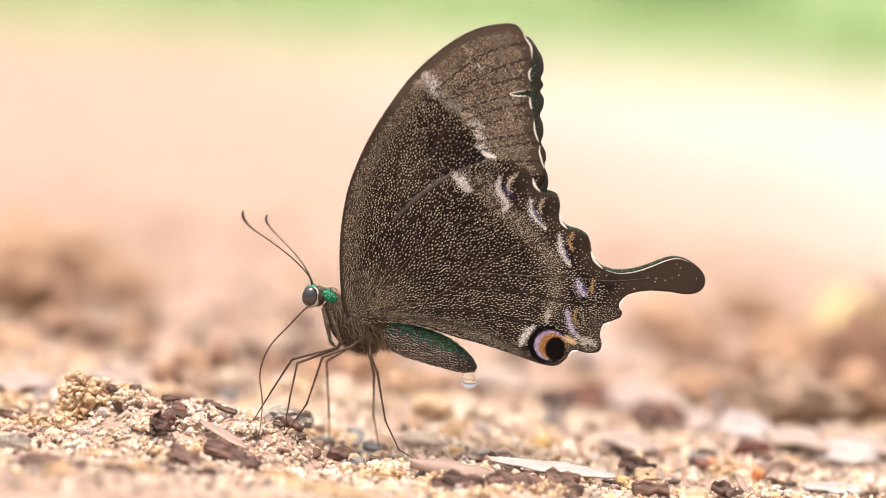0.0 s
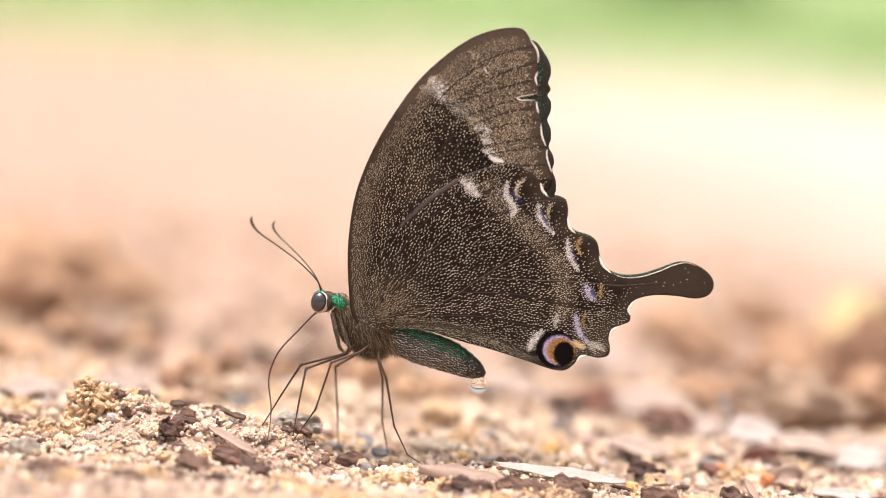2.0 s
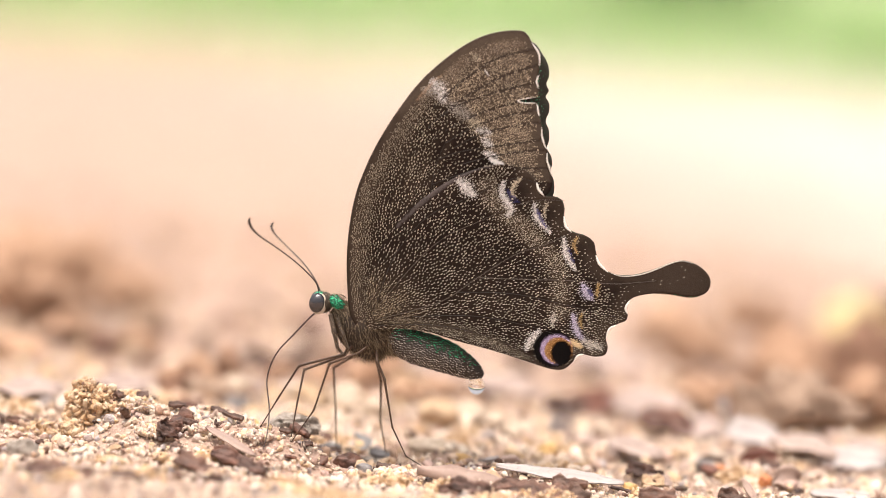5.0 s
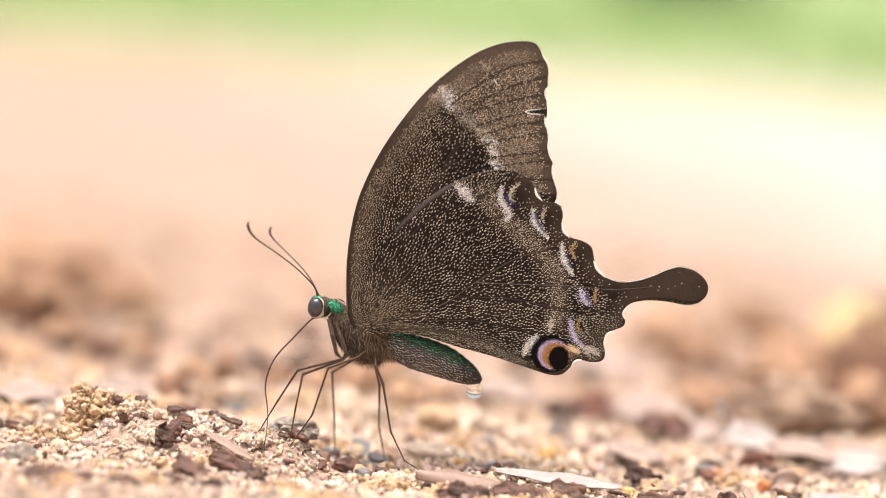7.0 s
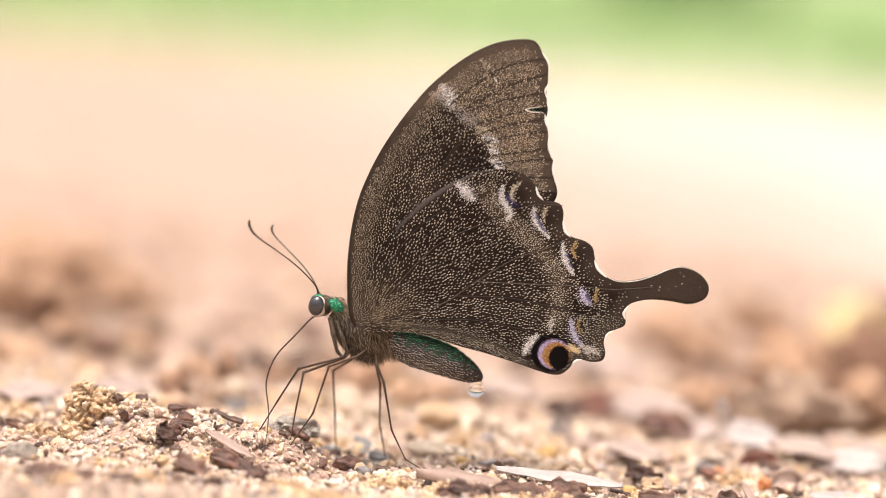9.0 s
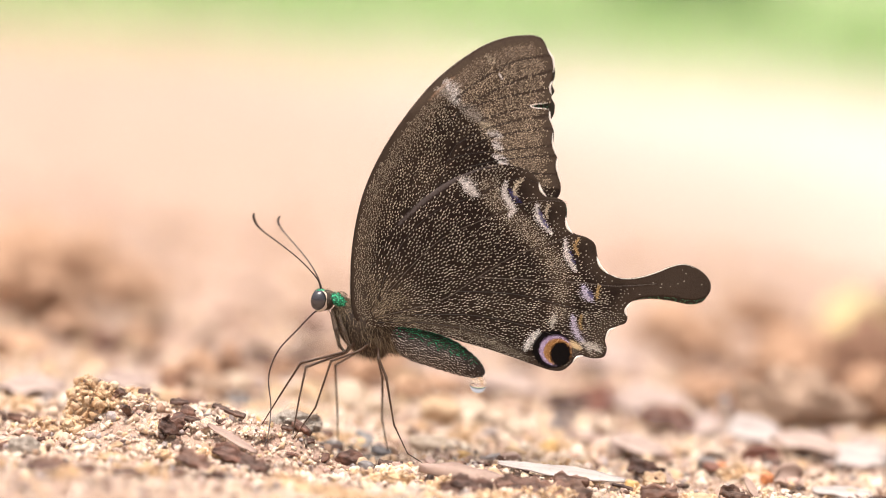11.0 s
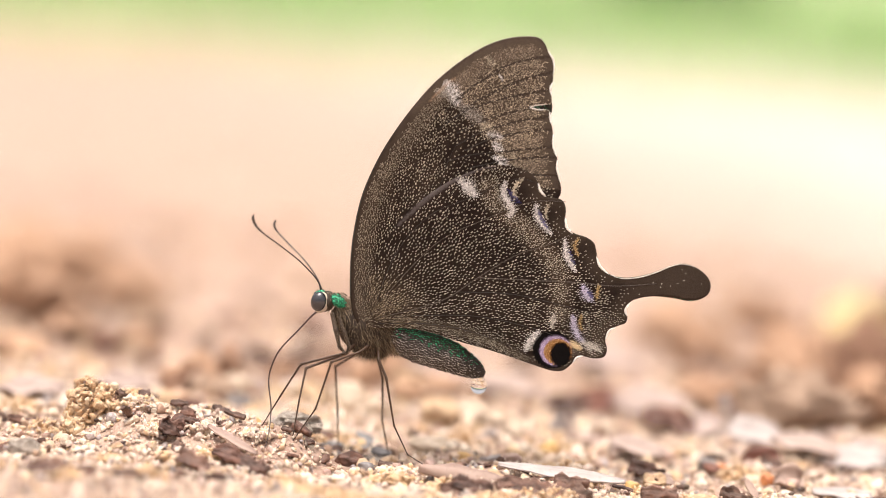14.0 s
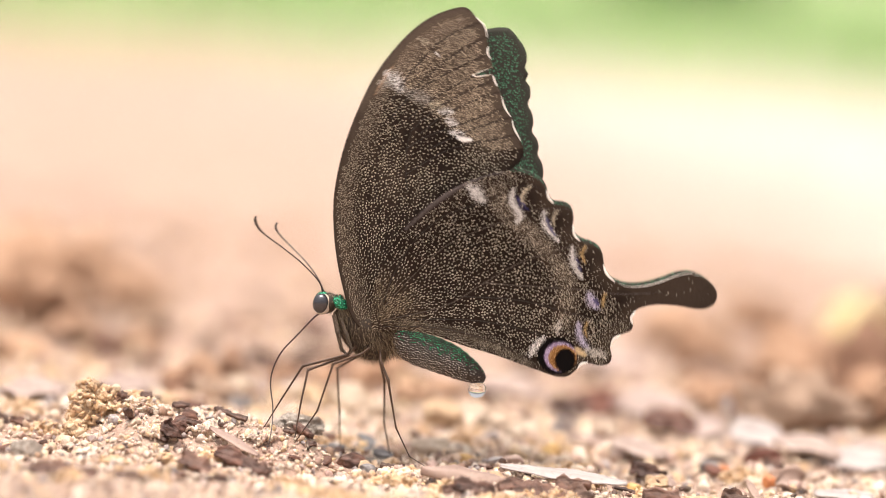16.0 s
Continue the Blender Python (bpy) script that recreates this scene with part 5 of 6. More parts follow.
# larger rounded stones that stand out of the sand
for x, y, ax, mat, lab, seed in (
        (-30.3, 30.7, (2.9, 2.2, 2.0), M_SLATE, "smooth slate-grey pebble beside an ochre one", 101), (-26.2, 3.0, (1.7, 1.4, 1.1), M_OCHRE, "smooth ochre yellow pebble", 102), (-25.0, 6.5, (1.8, 1.4, 1.1), M_QUARTZ, "pale cream quartz pebble", 103),
        (-37.0, 55.8, (2.2, 2.0, 2.2), M_QUARTZ, "round pale pebble", 104), (-38.6, 49.5, (2.2, 2.0, 3.2), M_REDBARK, "dark red-brown angular stone", 105), (-37.8, 36.2, (2.6, 2.2, 2.4), M_PALECLOD, "pinkish rounded stone", 106),
        (-39.5, 30.1, (2.0, 1.8, 1.8), M_CLOD, "reddish brown rounded stone", 107), (-44.0, 17.5, (2.4, 2.0, 2.1), M_QUARTZ, "peach-coloured rounded pebble", 108), (-41.6, 22.4, (2.4, 2.0, 2.2), M_SANDCLOD, "peach-coloured rounded pebble", 109),
        (-31.7, 42.5, (3.0, 2.4, 2.4), M_QUARTZ, "large pale cream pebble", 110), (-28.3, 48.1, (2.0, 1.8, 1.9), M_QUARTZ, "pale cream pebble", 111), (-25.2, 37.4, (2.2, 1.8, 2.1), M_SANDCLOD, "tan rounded pebble", 112),
        (-22.6, 40.2, (2.4, 2.0, 2.3), M_QUARTZ, "pale cream pebble", 113), (-19.2, 35.9, (2.6, 2.2, 2.4), M_SANDCLOD, "tan rounded pebble", 114), (-13.6, 34.3, (3.6, 2.8, 2.9), M_QUARTZ, "large pale cream pebble", 115),
        (-8.5, 29.0, (2.8, 2.2, 2.0), M_QUARTZ, "pale cream pebble", 116), (-11.1, -0.6, (2.2, 1.7, 1.5), M_REDBARK, "red-brown angular pebble", 117), (-3.3, 46.6, (2.4, 2.0, 2.4), M_DARKCLOD, "dark brown rounded stone", 118),
        (-4.7, 57, (2.8, 2.2, 2.6), M_SANDCLOD, "tan rounded pebble", 119), (1.7, 27.9, (3.6, 3.0, 2.6), M_SANDCLOD, "large peach-coloured pebble", 120), (6.5, 31, (3.0, 2.6, 2.2), M_QUARTZ, "pale cream pebble", 121),
        (1.0, 9.4, (3.6, 2.2, 1.5), M_QUARTZ, "broad white quartz pebble", 122), (5.6, 4.6, (1.4, 1.1, 0.9), M_OCHRE, "ochre yellow pebble beside a leaf strip", 123), (10.9, 5.8, (0.8, 0.7, 0.8), M_ORANGE, "small orange pebble", 124),
        (19.1, 15.8, (1.7, 1.5, 1.6), M_OCHRE, "round ochre pebble", 125), (21.4, 17.6, (1.7, 1.5, 1.6), M_SANDCLOD, "round tan pebble", 126), (13.9, 22.2, (2.2, 1.8, 1.9), M_QUARTZ, "round cream pebble", 127),
        (43.5, 13.6, (1.7, 1.4, 1.6), M_SLATE, "dark grey pebble beside red crumbs", 128), (45.6, 12.2, (1.3, 1.1, 1.0), M_ORANGE, "orange-red crumb beside a grey pebble", 129), (52.1, 6.6, (1.7, 1.3, 1.1), M_ORANGE, "orange pebble in pale sand", 130),
        (-33.5, 45.0, (3.0, 2.5, 4.8), M_DARKCLOD, "dark red-brown stone on a heap of pebbles", 135), (-38.4, 42.0, (3.2, 2.6, 3.8), M_CLOD, "reddish brown rounded stone", 136), (-29.2, 47.0, (2.8, 2.4, 3.4), M_PALECLOD, "pinkish rounded stone", 137),
        (-42.6, 38.0, (3.0, 2.4, 2.9), M_CLOD, "reddish brown rounded stone", 138), (-34.4, 36.0, (2.4, 2.0, 2.6), M_PALECLOD, "pinkish rounded stone", 139), (-25.0, 50.0, (2.6, 2.2, 2.8), M_CLOD, "reddish brown rounded stone", 140),
        (-12.2, 53.2, (3.0, 2.4, 2.2), M_CLOD, "reddish brown rounded stone", 131), (-18.3, 50.9, (2.4, 2.0, 2.2), M_CLOD, "reddish brown rounded stone", 132), (29.0, 33.0, (2.4, 2.0, 1.8), M_QUARTZ, "round cream pebble", 133), (-13.9, 7.0, (1.5, 1.1, 0.8), M_SLATE, "flat slate-grey pebble", 134)):
    stone("pebble", x, y, ax, mat, lab, "pebble", seed * 31, seed, 0.25, 4, 0.18, PEBBLES, 0.8, 4)
stone("stone", -19.6, 1.6, (4.6, 2.6, 1.9), M_GREYSTONE, "flat pitted grey stone under the butterfly's feet", "stone", 6, 17, 0.5, 5, 0.16, "", 1.6, 9)

# size (length, width, thickness), turn, tilt of its length, lean about its length, curl
for (x, y), size, mat, lab, turn, tilt, lean, curl, seed, lift in (
        ((-50.3, 0.4), (2.6, 1.4, 0.7), M_BARK, "dark bark flake on a sand heap", -14, 24, 30, 0.1, 1, 3.0), ((-47.6, 0.6), (4.4, 1.3, 0.7), M_REDBARK, "brown bark flake on a sand heap", -10, 26, 30, 0.1, 2, 1.6),
        ((-45.4, 0.5), (3.0, 1.6, 0.8), M_BARK, "dark bark crumb on a sand heap", 60, 30, 10, 0, 3, 0.9), ((-42.91, 12.1), (2.6, 1.6, 1.2), M_BARK, "dark bark crumb", 20, 10, 20, 0, 4, 2.4),
        ((-31.0, 1.0), (2.6, 0.9, 0.6), M_BARK, "dark bark splinter on a sand clod", -10, 10, 25, 0.1, 5, 0.9), ((-34.6, -4.5), (2.2, 1.4, 0.7), M_BARK, "dark bark crumb on a sand clod", 0, 10, 20, 0, 6, 0.8),
        ((-28.2, -8.2), (9.4, 1.5, 0.35), M_TANLEAF, "pinkish dry leaf strip leaning on bark", -30, 16, 24, 0.12, 7, 0.6), ((-32.8, -15.5), (5.6, 2.6, 1.0), M_REDBARK, "ragged red-brown bark strip", -20, 9, 34, 0.14, 8, 0.1),
        ((-27.6, -11.5), (6.4, 2.0, 0.8), M_REDBARK, "ragged dark red bark strip", -18, 10, 40, 0.12, 9, 0.1), ((-24.24, -13.7), (4.2, 2.2, 0.8), M_BARK, "dark bark piece", -20, 8, 36, 0, 10, 0),
        ((-29.53, -21.69), (4.4, 2.2, 0.7), M_BARK, "dark bark piece", 15, 0, 30, 0, 11, 0), ((-50, -24.98), (9.0, 3.2, 0.5), M_REDBARK, "brown bark piece half sunk in sand", 8, 0, 30, 0.2, 12, 0),
        ((-54.08, -25.16), (4.5, 2.0, 1.2), M_BARK, "dark bark piece", -10, 0, 10, 0, 13, 0), ((-41.14, -24.36), (4.0, 2.2, 1.0), M_BARK, "dark bark crumb", 40, 0, 10, 0, 14, 0),
        ((-37.5, -6.2), (3.4, 2.6, 0.9), M_BARK, "dark three-cornered bark chip", 20, 24, 55, 0.1, 91, 0.6), ((-44.4, -4.0), (3.6, 1.0, 0.7), M_BARK, "dark bent bark splinter", 78, 30, 20, 0.1, 92, 0.4), ((-42.6, 1.4), (1.8, 1.4, 1.1), M_BARK, "dark bark crumb on a ridge of sand", 15, 0, 20, 0, 93, 1.2), ((-28.6, -2.0), (3.4, 0.8, 0.6), M_BARK, "dark splinter on a ridge of sand", -22, 8, 15, 0.1, 94, 0.9), ((-37.2, 0.6), (2.6, 1.0, 0.8), M_BARK, "dark crumb on a ridge of sand", -8, 4, 25, 0, 95, 1.3), ((-28.0, 53.1), (7.5, 1.6, 1.0), M_REDBARK, "brown splinter leaning on pebbles", -24, 14, 10, 0, 96, 1.0), ((-9.3, 11.2), (4.4, 1.6, 0.8), M_SLATE, "grey weathered wood splinter", -48, 14, 20, 0.1, 97, 0.8), ((-6.6, 4.8), (3.2, 1.6, 1.0), M_SLATE, "grey weathered wood crumb", -12, 6, 20, 0, 98, 0.4), ((10.2, 2.4), (2.6, 0.8, 0.5), M_WHITELEAF, "short white splinter beside a leaf strip", 30, -10, 10, 0, 99, 0.9),
        ((-20.6, -3.6), (1.8, 0.8, 0.5), M_BARK, "dark bark splinter on grey stone", -8, 5, 20, 0, 15, 0.4), ((-17.2, -3.6), (1.6, 0.9, 0.5), M_BARK, "dark brown flake on grey stone", 10, 0, 25, 0, 16, 0.5),
        ((-4.97, -4.1), (3.6, 1.3, 0.7), M_BARK, "charred black splinter on sand", -4, 4, 10, 0, 17, 0.3), ((-18.52, -1.9), (3.2, 1.5, 0.8), M_REDBARK, "red-brown bark crumb", -40, 12, 10, 0, 18, 0.2),
        ((-13.83, 4.58), (3.0, 1.2, 0.6), M_BARK, "dark bark crumb", 25, 0, 20, 0, 19, 0.2), ((-7.74, 2.35), (4.0, 1.4, 0.8), M_GREYSTONE, "grey-brown flake on sand", 5, 4, 15, 0, 20, 0.3),
        ((5.77, -8.72), (13.0, 3.4, 0.4), M_TANLEAF, "curled tan dry leaf strip", -3, 3, 26, -0.25, 21, 1.0), ((7.18, -14.5), (6.0, 2.6, 0.6), M_BARK, "dark crumbling bark below a leaf strip", -6, 4, 34, 0.15, 22, 0.1),
        ((4.74, -14.72), (4.2, 2.0, 0.5), M_REDBARK, "red-brown flake below a leaf strip", 14, 6, 40, 0.1, 71, 0.0),
        ((20.33, -3.95), (19.0, 2.7, 0.3), M_WHITELEAF, "flat pale dry leaf strip", -3, 2.5, 22, 0.04, 23, 1.0), ((13.99, -11.98), (6.4, 3.0, 0.6), M_BARK, "rough dark bark flake under a pale leaf", -8, 3, 36, 0.15, 24, 0.0),
        ((17.84, -11.94), (7.4, 3.0, 0.6), M_REDBARK, "rough brown bark flake under a pale leaf", 4, -3, 32, 0.12, 72, 0.0), ((21.73, -11.2), (6.0, 2.4, 0.5), M_BARK, "rough dark bark flake under a pale leaf", -14, 5, 40, 0.1, 73, 0.0),
        ((11.7, -11.44), (3.6, 2.0, 0.7), M_REDBARK, "red-brown bark crumb on bark", 30, 0, 15, 0, 25, 0.3), ((21.67, -8.43), (5.2, 1.8, 0.8), M_REDBARK, "thin brown bark flake", 3, 0, 30, 0.1, 26, 0.6),
        ((9.74, 4.6), (3.4, 0.9, 0.5), M_STRAW, "pale straw splinter", 32, 8, 0, 0, 27, 0.4), ((31.04, -4.24), (6.5, 0.8, 0.5), M_BARK, "thin dark splinter", -24, 4, 0, 0, 28, 0.3),
        ((33.49, 4.69), (5.6, 2.4, 0.6), M_BARK, "twisted dark dry leaf", -14, 12, 40, 0.35, 29, 0.4), ((35.73, 2.58), (4.4, 1.8, 0.4), M_TANLEAF, "tan leaf fragment", -30, 10, 25, 0.2, 30, 0.3),
        ((44.02, 10.97), (2.8, 1.8, 0.9), M_RUST, "rust-red leaf crumb beside a pebble", -20, 10, 20, 0.1, 31, 0.6), ((52.2, 17.5), (6.0, 3.2, 0.4), M_RUST, "folded dark red dry leaf", 4, -14, 66, 0.12, 32, 0.5),
        ((53.18, 13.32), (3.5, 2.6, 0.8), M_BARK, "dark leaf fragment", -20, 10, 40, 0.2, 33, 0.3), ((48.79, -1.23), (5.0, 1.2, 0.6), M_TANLEAF, "upright tan splinter", -70, 24, 20, 0, 34, 0.4),
        ((46.18, -3.6), (4.4, 2.4, 1.0), M_BARK, "dark bark crumb", 20, 12, 40, 0, 35, 0.2), ((52.22, 8.06), (1.8, 1.2, 0.8), M_RUST, "orange-brown leaf crumb", 0, 0, 20, 0, 36, 0.3),
        ((63.12, 3.34), (9.0, 4.0, 0.4), M_WHITELEAF, "flat pale dry leaf piece", 0, 0, 12, 0.05, 37, 0.6), ((55.28, 5.51), (5.0, 4.4, 0.5), M_TANLEAF, "pale tan dry leaf piece", 30, 0, 45, 0.25, 38, 0.4),
        ((34.44, -9.3), (5.5, 2.4, 0.8), M_REDBARK, "red-brown bark flake", 10, 0, 28, 0.1, 39, 0.4), ((40.94, -5.87), (4.0, 2.4, 1.0), M_SANDCLOD, "sandy crust flake", 0, 0, 25, 0.1, 40, 0.2),
        ((27.72, 49.51), (13.0, 5.0, 1.0), M_RUST, "curled rust-brown dry leaf", 14, -10, 35, 0.3, 41, 0.5), ((22.74, 44.15), (7.0, 4.0, 1.0), M_BARK, "dark dry leaf fragment", -10, 0, 40, 0.2, 42, 0.3),
        ((27.37, 23.05), (10.0, 2.6, 0.6), M_TANLEAF, "tan dry leaf strip", -12, 3, 25, 0.1, 43, 1.0), ((20.82, 28.78), (4.5, 4.0, 0.5), M_STRAW, "upright pale leaf scrap", 60, 30, 60, 0.2, 44, 0.5),
        ((-27.64, 59.33), (9.5, 2.8, 0.8), M_BARK, "dark dry leaf strip", -14, 12, 45, 0.1, 45, 1.0), ((49.05, 42.53), (6.0, 5.0, 0.5), M_STRAW, "upright pale dry leaf", 70, 40, 60, 0.2, 46, 1.0),
        ((52.6, 31.0), (9.0, 6.0, 0.5), M_WHITELEAF, "broad bleached dry leaf", 10, 0, 32, 0.12, 47, 1.0), ((66.62, 22.5), (13.0, 6.0, 0.5), M_WHITELEAF, "broad bleached dry leaf", -6, 0, 20, 0.1, 48, 0.6),
        ((39.16, 36.28), (9.0, 4.0, 0.8), M_REDBARK, "brown dry leaf fragment", -8, 6, 35, 0.2, 49, 0.6), ((-38.51, 25.65), (5.0, 2.6, 1.3), M_REDBARK, "brown bark piece", 14, 0, 30, 0.1, 50, 0.4),
        ((34.02, 66.78), (4.5, 2.2, 0.8), M_RUST, "rust-red upturned leaf tip", 30, -35, 40, 0.2, 51, 1.2), ((-20.51, 70.59), (9.0, 3.5, 1.4), M_BARK, "dark bark piece", 0, 6, 25, 0.1, 52, 0.4)):
    chip("bark_chip" if mat in (M_BARK, M_REDBARK, M_SLATE) else "leaf_fragment", x, y, size, mat, lab, "bark" if mat in (M_BARK, M_REDBARK, M_SLATE) else "dry leaf", turn, tilt, lean, curl, seed, lift, 0.3 if mat in (M_BARK, M_REDBARK) else 0.75, CHIPS, 1.5 if mat in (M_BARK, M_REDBARK) else 0.2)

for (x, y), ax, mat, lab, seed in (
        ((-40.16, 40.18), (2.6, 2.4, 3.2), M_DARKCLOD, "dark brown earth clod", 61), ((-42.39, 35.39), (3.2, 2.6, 2.4), M_DARKCLOD, "dark brown earth clod", 62), ((-36.47, 45.23), (3.2, 2.6, 2.4), M_CLOD, "brown earth clod", 63),
        ((-35, 54.4), (2.4, 2.2, 2.2), M_DARKCLOD, "dark brown earth clod", 64), ((-3.3, 45.53), (3.6, 3.0, 2.4), M_CLOD, "brown earth clod", 65), ((-9.83, 54.76), (4.6, 3.4, 2.6), M_CLOD, "brown earth clod", 66),
        ((-7.39, 68.7), (5.2, 4.0, 3.4), M_CLOD, "brown earth clod", 67), ((-15.34, 67.66), (4.4, 3.6, 2.8), M_DARKCLOD, "dark brown earth clod", 68), ((0.76, 59.52), (4.4, 3.4, 2.2), M_CLOD, "brown earth clod", 69),
        ((6.66, 45.14), (4.0, 3.2, 1.8), M_CLOD, "brown earth clod", 70), ((46.35, 59.86), (6.0, 4.4, 3.8), M_CLOD, "large brown earth clod", 71), ((53.55, 67.85), (5.0, 4.4, 3.4), M_CLOD, "large brown earth clod", 72),
        
        ((60.5, 46), (8.6, 5.4, 5.6), M_PALECLOD, "large pale weathered clod", 73), ((75.5, 60), (9.5, 6.5, 7.2), M_CLOD, "large brown earth clod", 74), ((66, 72), (6.0, 5.0, 5.0), M_CLOD, "brown earth clod", 75), ((49.4, 80), (5.0, 3.4, 2.6), M_CLOD, "orange-brown earth clod", 93),
        ((63.97, 87.9), (8.0, 6.0, 7.0), M_CLOD, "large brown earth clod", 76), ((78.77, 89.18), (9.0, 6.5, 8.0), M_DARKCLOD, "large dark earth clod", 77), ((76.23, 116.12), (9.0, 6.0, 6.0), M_CLOD, "large brown earth clod", 78),
        ((52.51, 110.85), (8.0, 6.0, 5.0), M_CLOD, "large brown earth clod", 79), ((93.07, 124.05), (9.0, 7.0, 7.0), M_DARKCLOD, "large dark earth clod", 80),
        ((-87.71, 154.38), (9, 8, 6), M_CLOD, "far brown earth clod", 81), ((-75.93, 122.95), (9, 8, 6), M_CLOD, "far brown earth clod", 82), ((-72.91, 155.07), (8, 7, 6), M_CLOD, "far brown earth clod", 83),
        ((-74.2, 90.47), (9, 7, 6), M_CLOD, "far brown earth clod", 84), ((-59.63, 114.47), (9, 7, 5), M_CLOD, "far brown earth clod", 85), ((-88.58, 115.89), (10, 8, 6), M_CLOD, "far brown earth clod", 86),
        ((-64.75, 77.19), (6, 5, 3), M_CLOD, "far brown earth clod", 87), ((-72.22, 56.73), (6, 5, 3), M_CLOD, "far brown earth clod", 88), ((-53.27, 71.42), (5, 4, 2.6), M_CLOD, "far brown earth clod", 89),
        ((46.54, 132.91), (9, 7, 5), M_CLOD, "far brown earth clod", 90), ((66.73, 149.79), (9, 7, 5), M_CLOD, "far brown earth clod", 91), ((97.7, 165.5), (10, 7, 6), M_DARKCLOD, "far dark earth clod", 92)):
    stone("earth_clod", x, y, ax, mat, lab, "clod", seed * 37, seed, 0.7, 4, 0.2, CLODS, 1.8)

for (x, y), size, turn, tilt, lean, seed in (
        ((37.6, 49), (15, 8, 0.4), -6, 4, 26, 81), ((44.33, 37.09), (10, 6, 0.4), 32, -8, 24, 82), ((59.74, 23.26), (11, 6, 0.4), -24, 5, 12, 83), ((72.19, 28.1), (11, 7, 0.4), 28, 0, 12, 84),
        ((13.91, 54.49), (13, 7, 0.4), 20, 6, 16, 85), ((32.91, 18.36), (9, 5, 0.35), -16, 5, 16, 86), ((-62.85, 22.67), (11, 6, 0.4), 16, 0, 12, 87), ((-32.07, 43.81), (11, 5, 0.4), -12, 6, 18, 88),
        ((1.58, 71.25), (14, 8, 0.4), 10, 4, 16, 89), ((30.64, 89.04), (17, 9, 0.4), -8, 4, 14, 90), ((-48.5, 32.68), (10, 6, 0.4), 24, 4, 16, 91), ((-22.48, 41.84), (9, 5, 0.4), -20, 6, 20, 92)):
    chip("dead_leaf", x, y, size, M_PINKLEAF, "faded pinkish brown dead leaf lying flat", "dead leaf", turn, tilt, lean, 0.14, seed, 0.9, 0.7, "dead leaves", 0.25)

for (x, y), size, turn, lean, seed in (((86.5, 152), (14, 11, 0.5), 10, 58, 3),):
    chip("yellow_leaf", x, y, size, M_YELLOW, "fallen bright yellow leaf lying on sand", "leaf", turn, 0, lean, 0.15, seed, 0.5, 0.8)

bm = bmesh.new()
tube(bm, [(-4.5, 0, 0.0, 0.16), (-2, 0, 0.1, 0.2), (0, 0, 0.15, 0.17), (2, 0, 0.3, 0.17), (3.0, 0, 0.32, 0.22), (3.3, 0, 0.5, 0.12)], 7)
twig = part("twig", bm, M_BARK)
x, y = (-61.91, 4.14)
twig.matrix_basis = pose(x * MM_, y * MM_, (height(x, y) + 0.35) * MM_, 0, 0, 8)
tagged(twig, "thin dark twig lying on pale sand", "twig")


def litter(count, y0, y1, seed):
    """Small bark and leaf crumbs that lie about at random."""
    rng = random.Random(seed)
    mats = ((M_BARK, "dark bark crumb on sand"), (M_REDBARK, "red-brown bark crumb on sand"), (M_TANLEAF, "tan leaf crumb on sand"), (M_SANDCLOD, "sandy crust crumb"))
    for i in range(count):
        y = rng.uniform(y0, y1)
        x = rng.uniform(-1, 1) * ((367 + y) * 0.178 + 6)
        mat, lab = mats[rng.choice((0, 0, 1, 1, 2, 3))]
        l = rng.uniform(1.2, 3.4) * (1 + max(y, 0) / 60)
        chip("litter_crumb", x, y, (l, l * rng.uniform(0.3, 0.7), l * rng.uniform(0.1, 0.22)), mat, lab, "litter", rng.uniform(0, 180), rng.uniform(-12, 12), rng.uniform(-25, 35), rng.uniform(0, 0.2), i, 0.2, 0.4, "litter crumbs")


litter(110, -30, 20, 5)
litter(100, 20, 110, 6)


def small_clods(count, seed):
    """Crumbs of caked sand that make the surface uneven."""
    rng = random.Random(seed)
    for i in range(count):
        y = rng.uniform(-28, 60)
        x = rng.uniform(-1, 1) * ((367 + y) * 0.178 + 4)
        r = rng.uniform(1.1, 3.0)
        crumbly("sand_clod", x, y, (r * rng.uniform(0.9, 1.6), r, r * rng.uniform(0.4, 0.75)), "small crumbly sand clod", 200 + i, int(25 + 25 * r), 2, (0.25, 0.9))


small_clods(110, 9)

# ---- grass beyond the sand ----
def make_grass():
    rng = np.random.default_rng(31)
    verts, faces = [], []
    for _ in range(9000):
        y = 0.62 + 2.3 * rng.random() ** 1.5
        half = (0.37 + y) * 0.2 + 0.1
        x = rng.uniform(-half, half)
        if y - 0.1 * x < 0.80 + 0.9 * rng.random() ** 1.5:
            continue
        h, a, w = rng.uniform(0.012, 0.045), rng.uniform(0, 6.28), rng.uniform(0.0008, 0.002)
        lean = rng.uniform(0.1, 0.8) * h
        dx, dy = math.cos(a), math.sin(a)
        z = height(x * 1000, y * 1000) * MM_ - 0.001
        k = len(verts)
        verts += [(x - dy * w, y + dx * w, z), (x + dy * w, y - dx * w, z), (x + dx * lean * 0.35 - dy * w * 0.8, y + dy * lean * 0.35 + dx * w * 0.8, z + h * 0.6),
                  (x + dx * lean * 0.35 + dy * w * 0.8, y + dy * lean * 0.35 - dx * w * 0.8, z + h * 0.6), (x + dx * lean, y + dy * lean, z + h)]
        faces += [(k, k + 1, k + 3, k + 2), (k + 2, k + 3, k + 4)]
    mesh = bpy.data.meshes.new("grass")
    mesh.from_pydata(verts, [], faces)
    return tagged(finish("grass", mesh, M_GRASS), "short fresh green grass beyond the sand", "grass", kind="stuff")


make_grass()


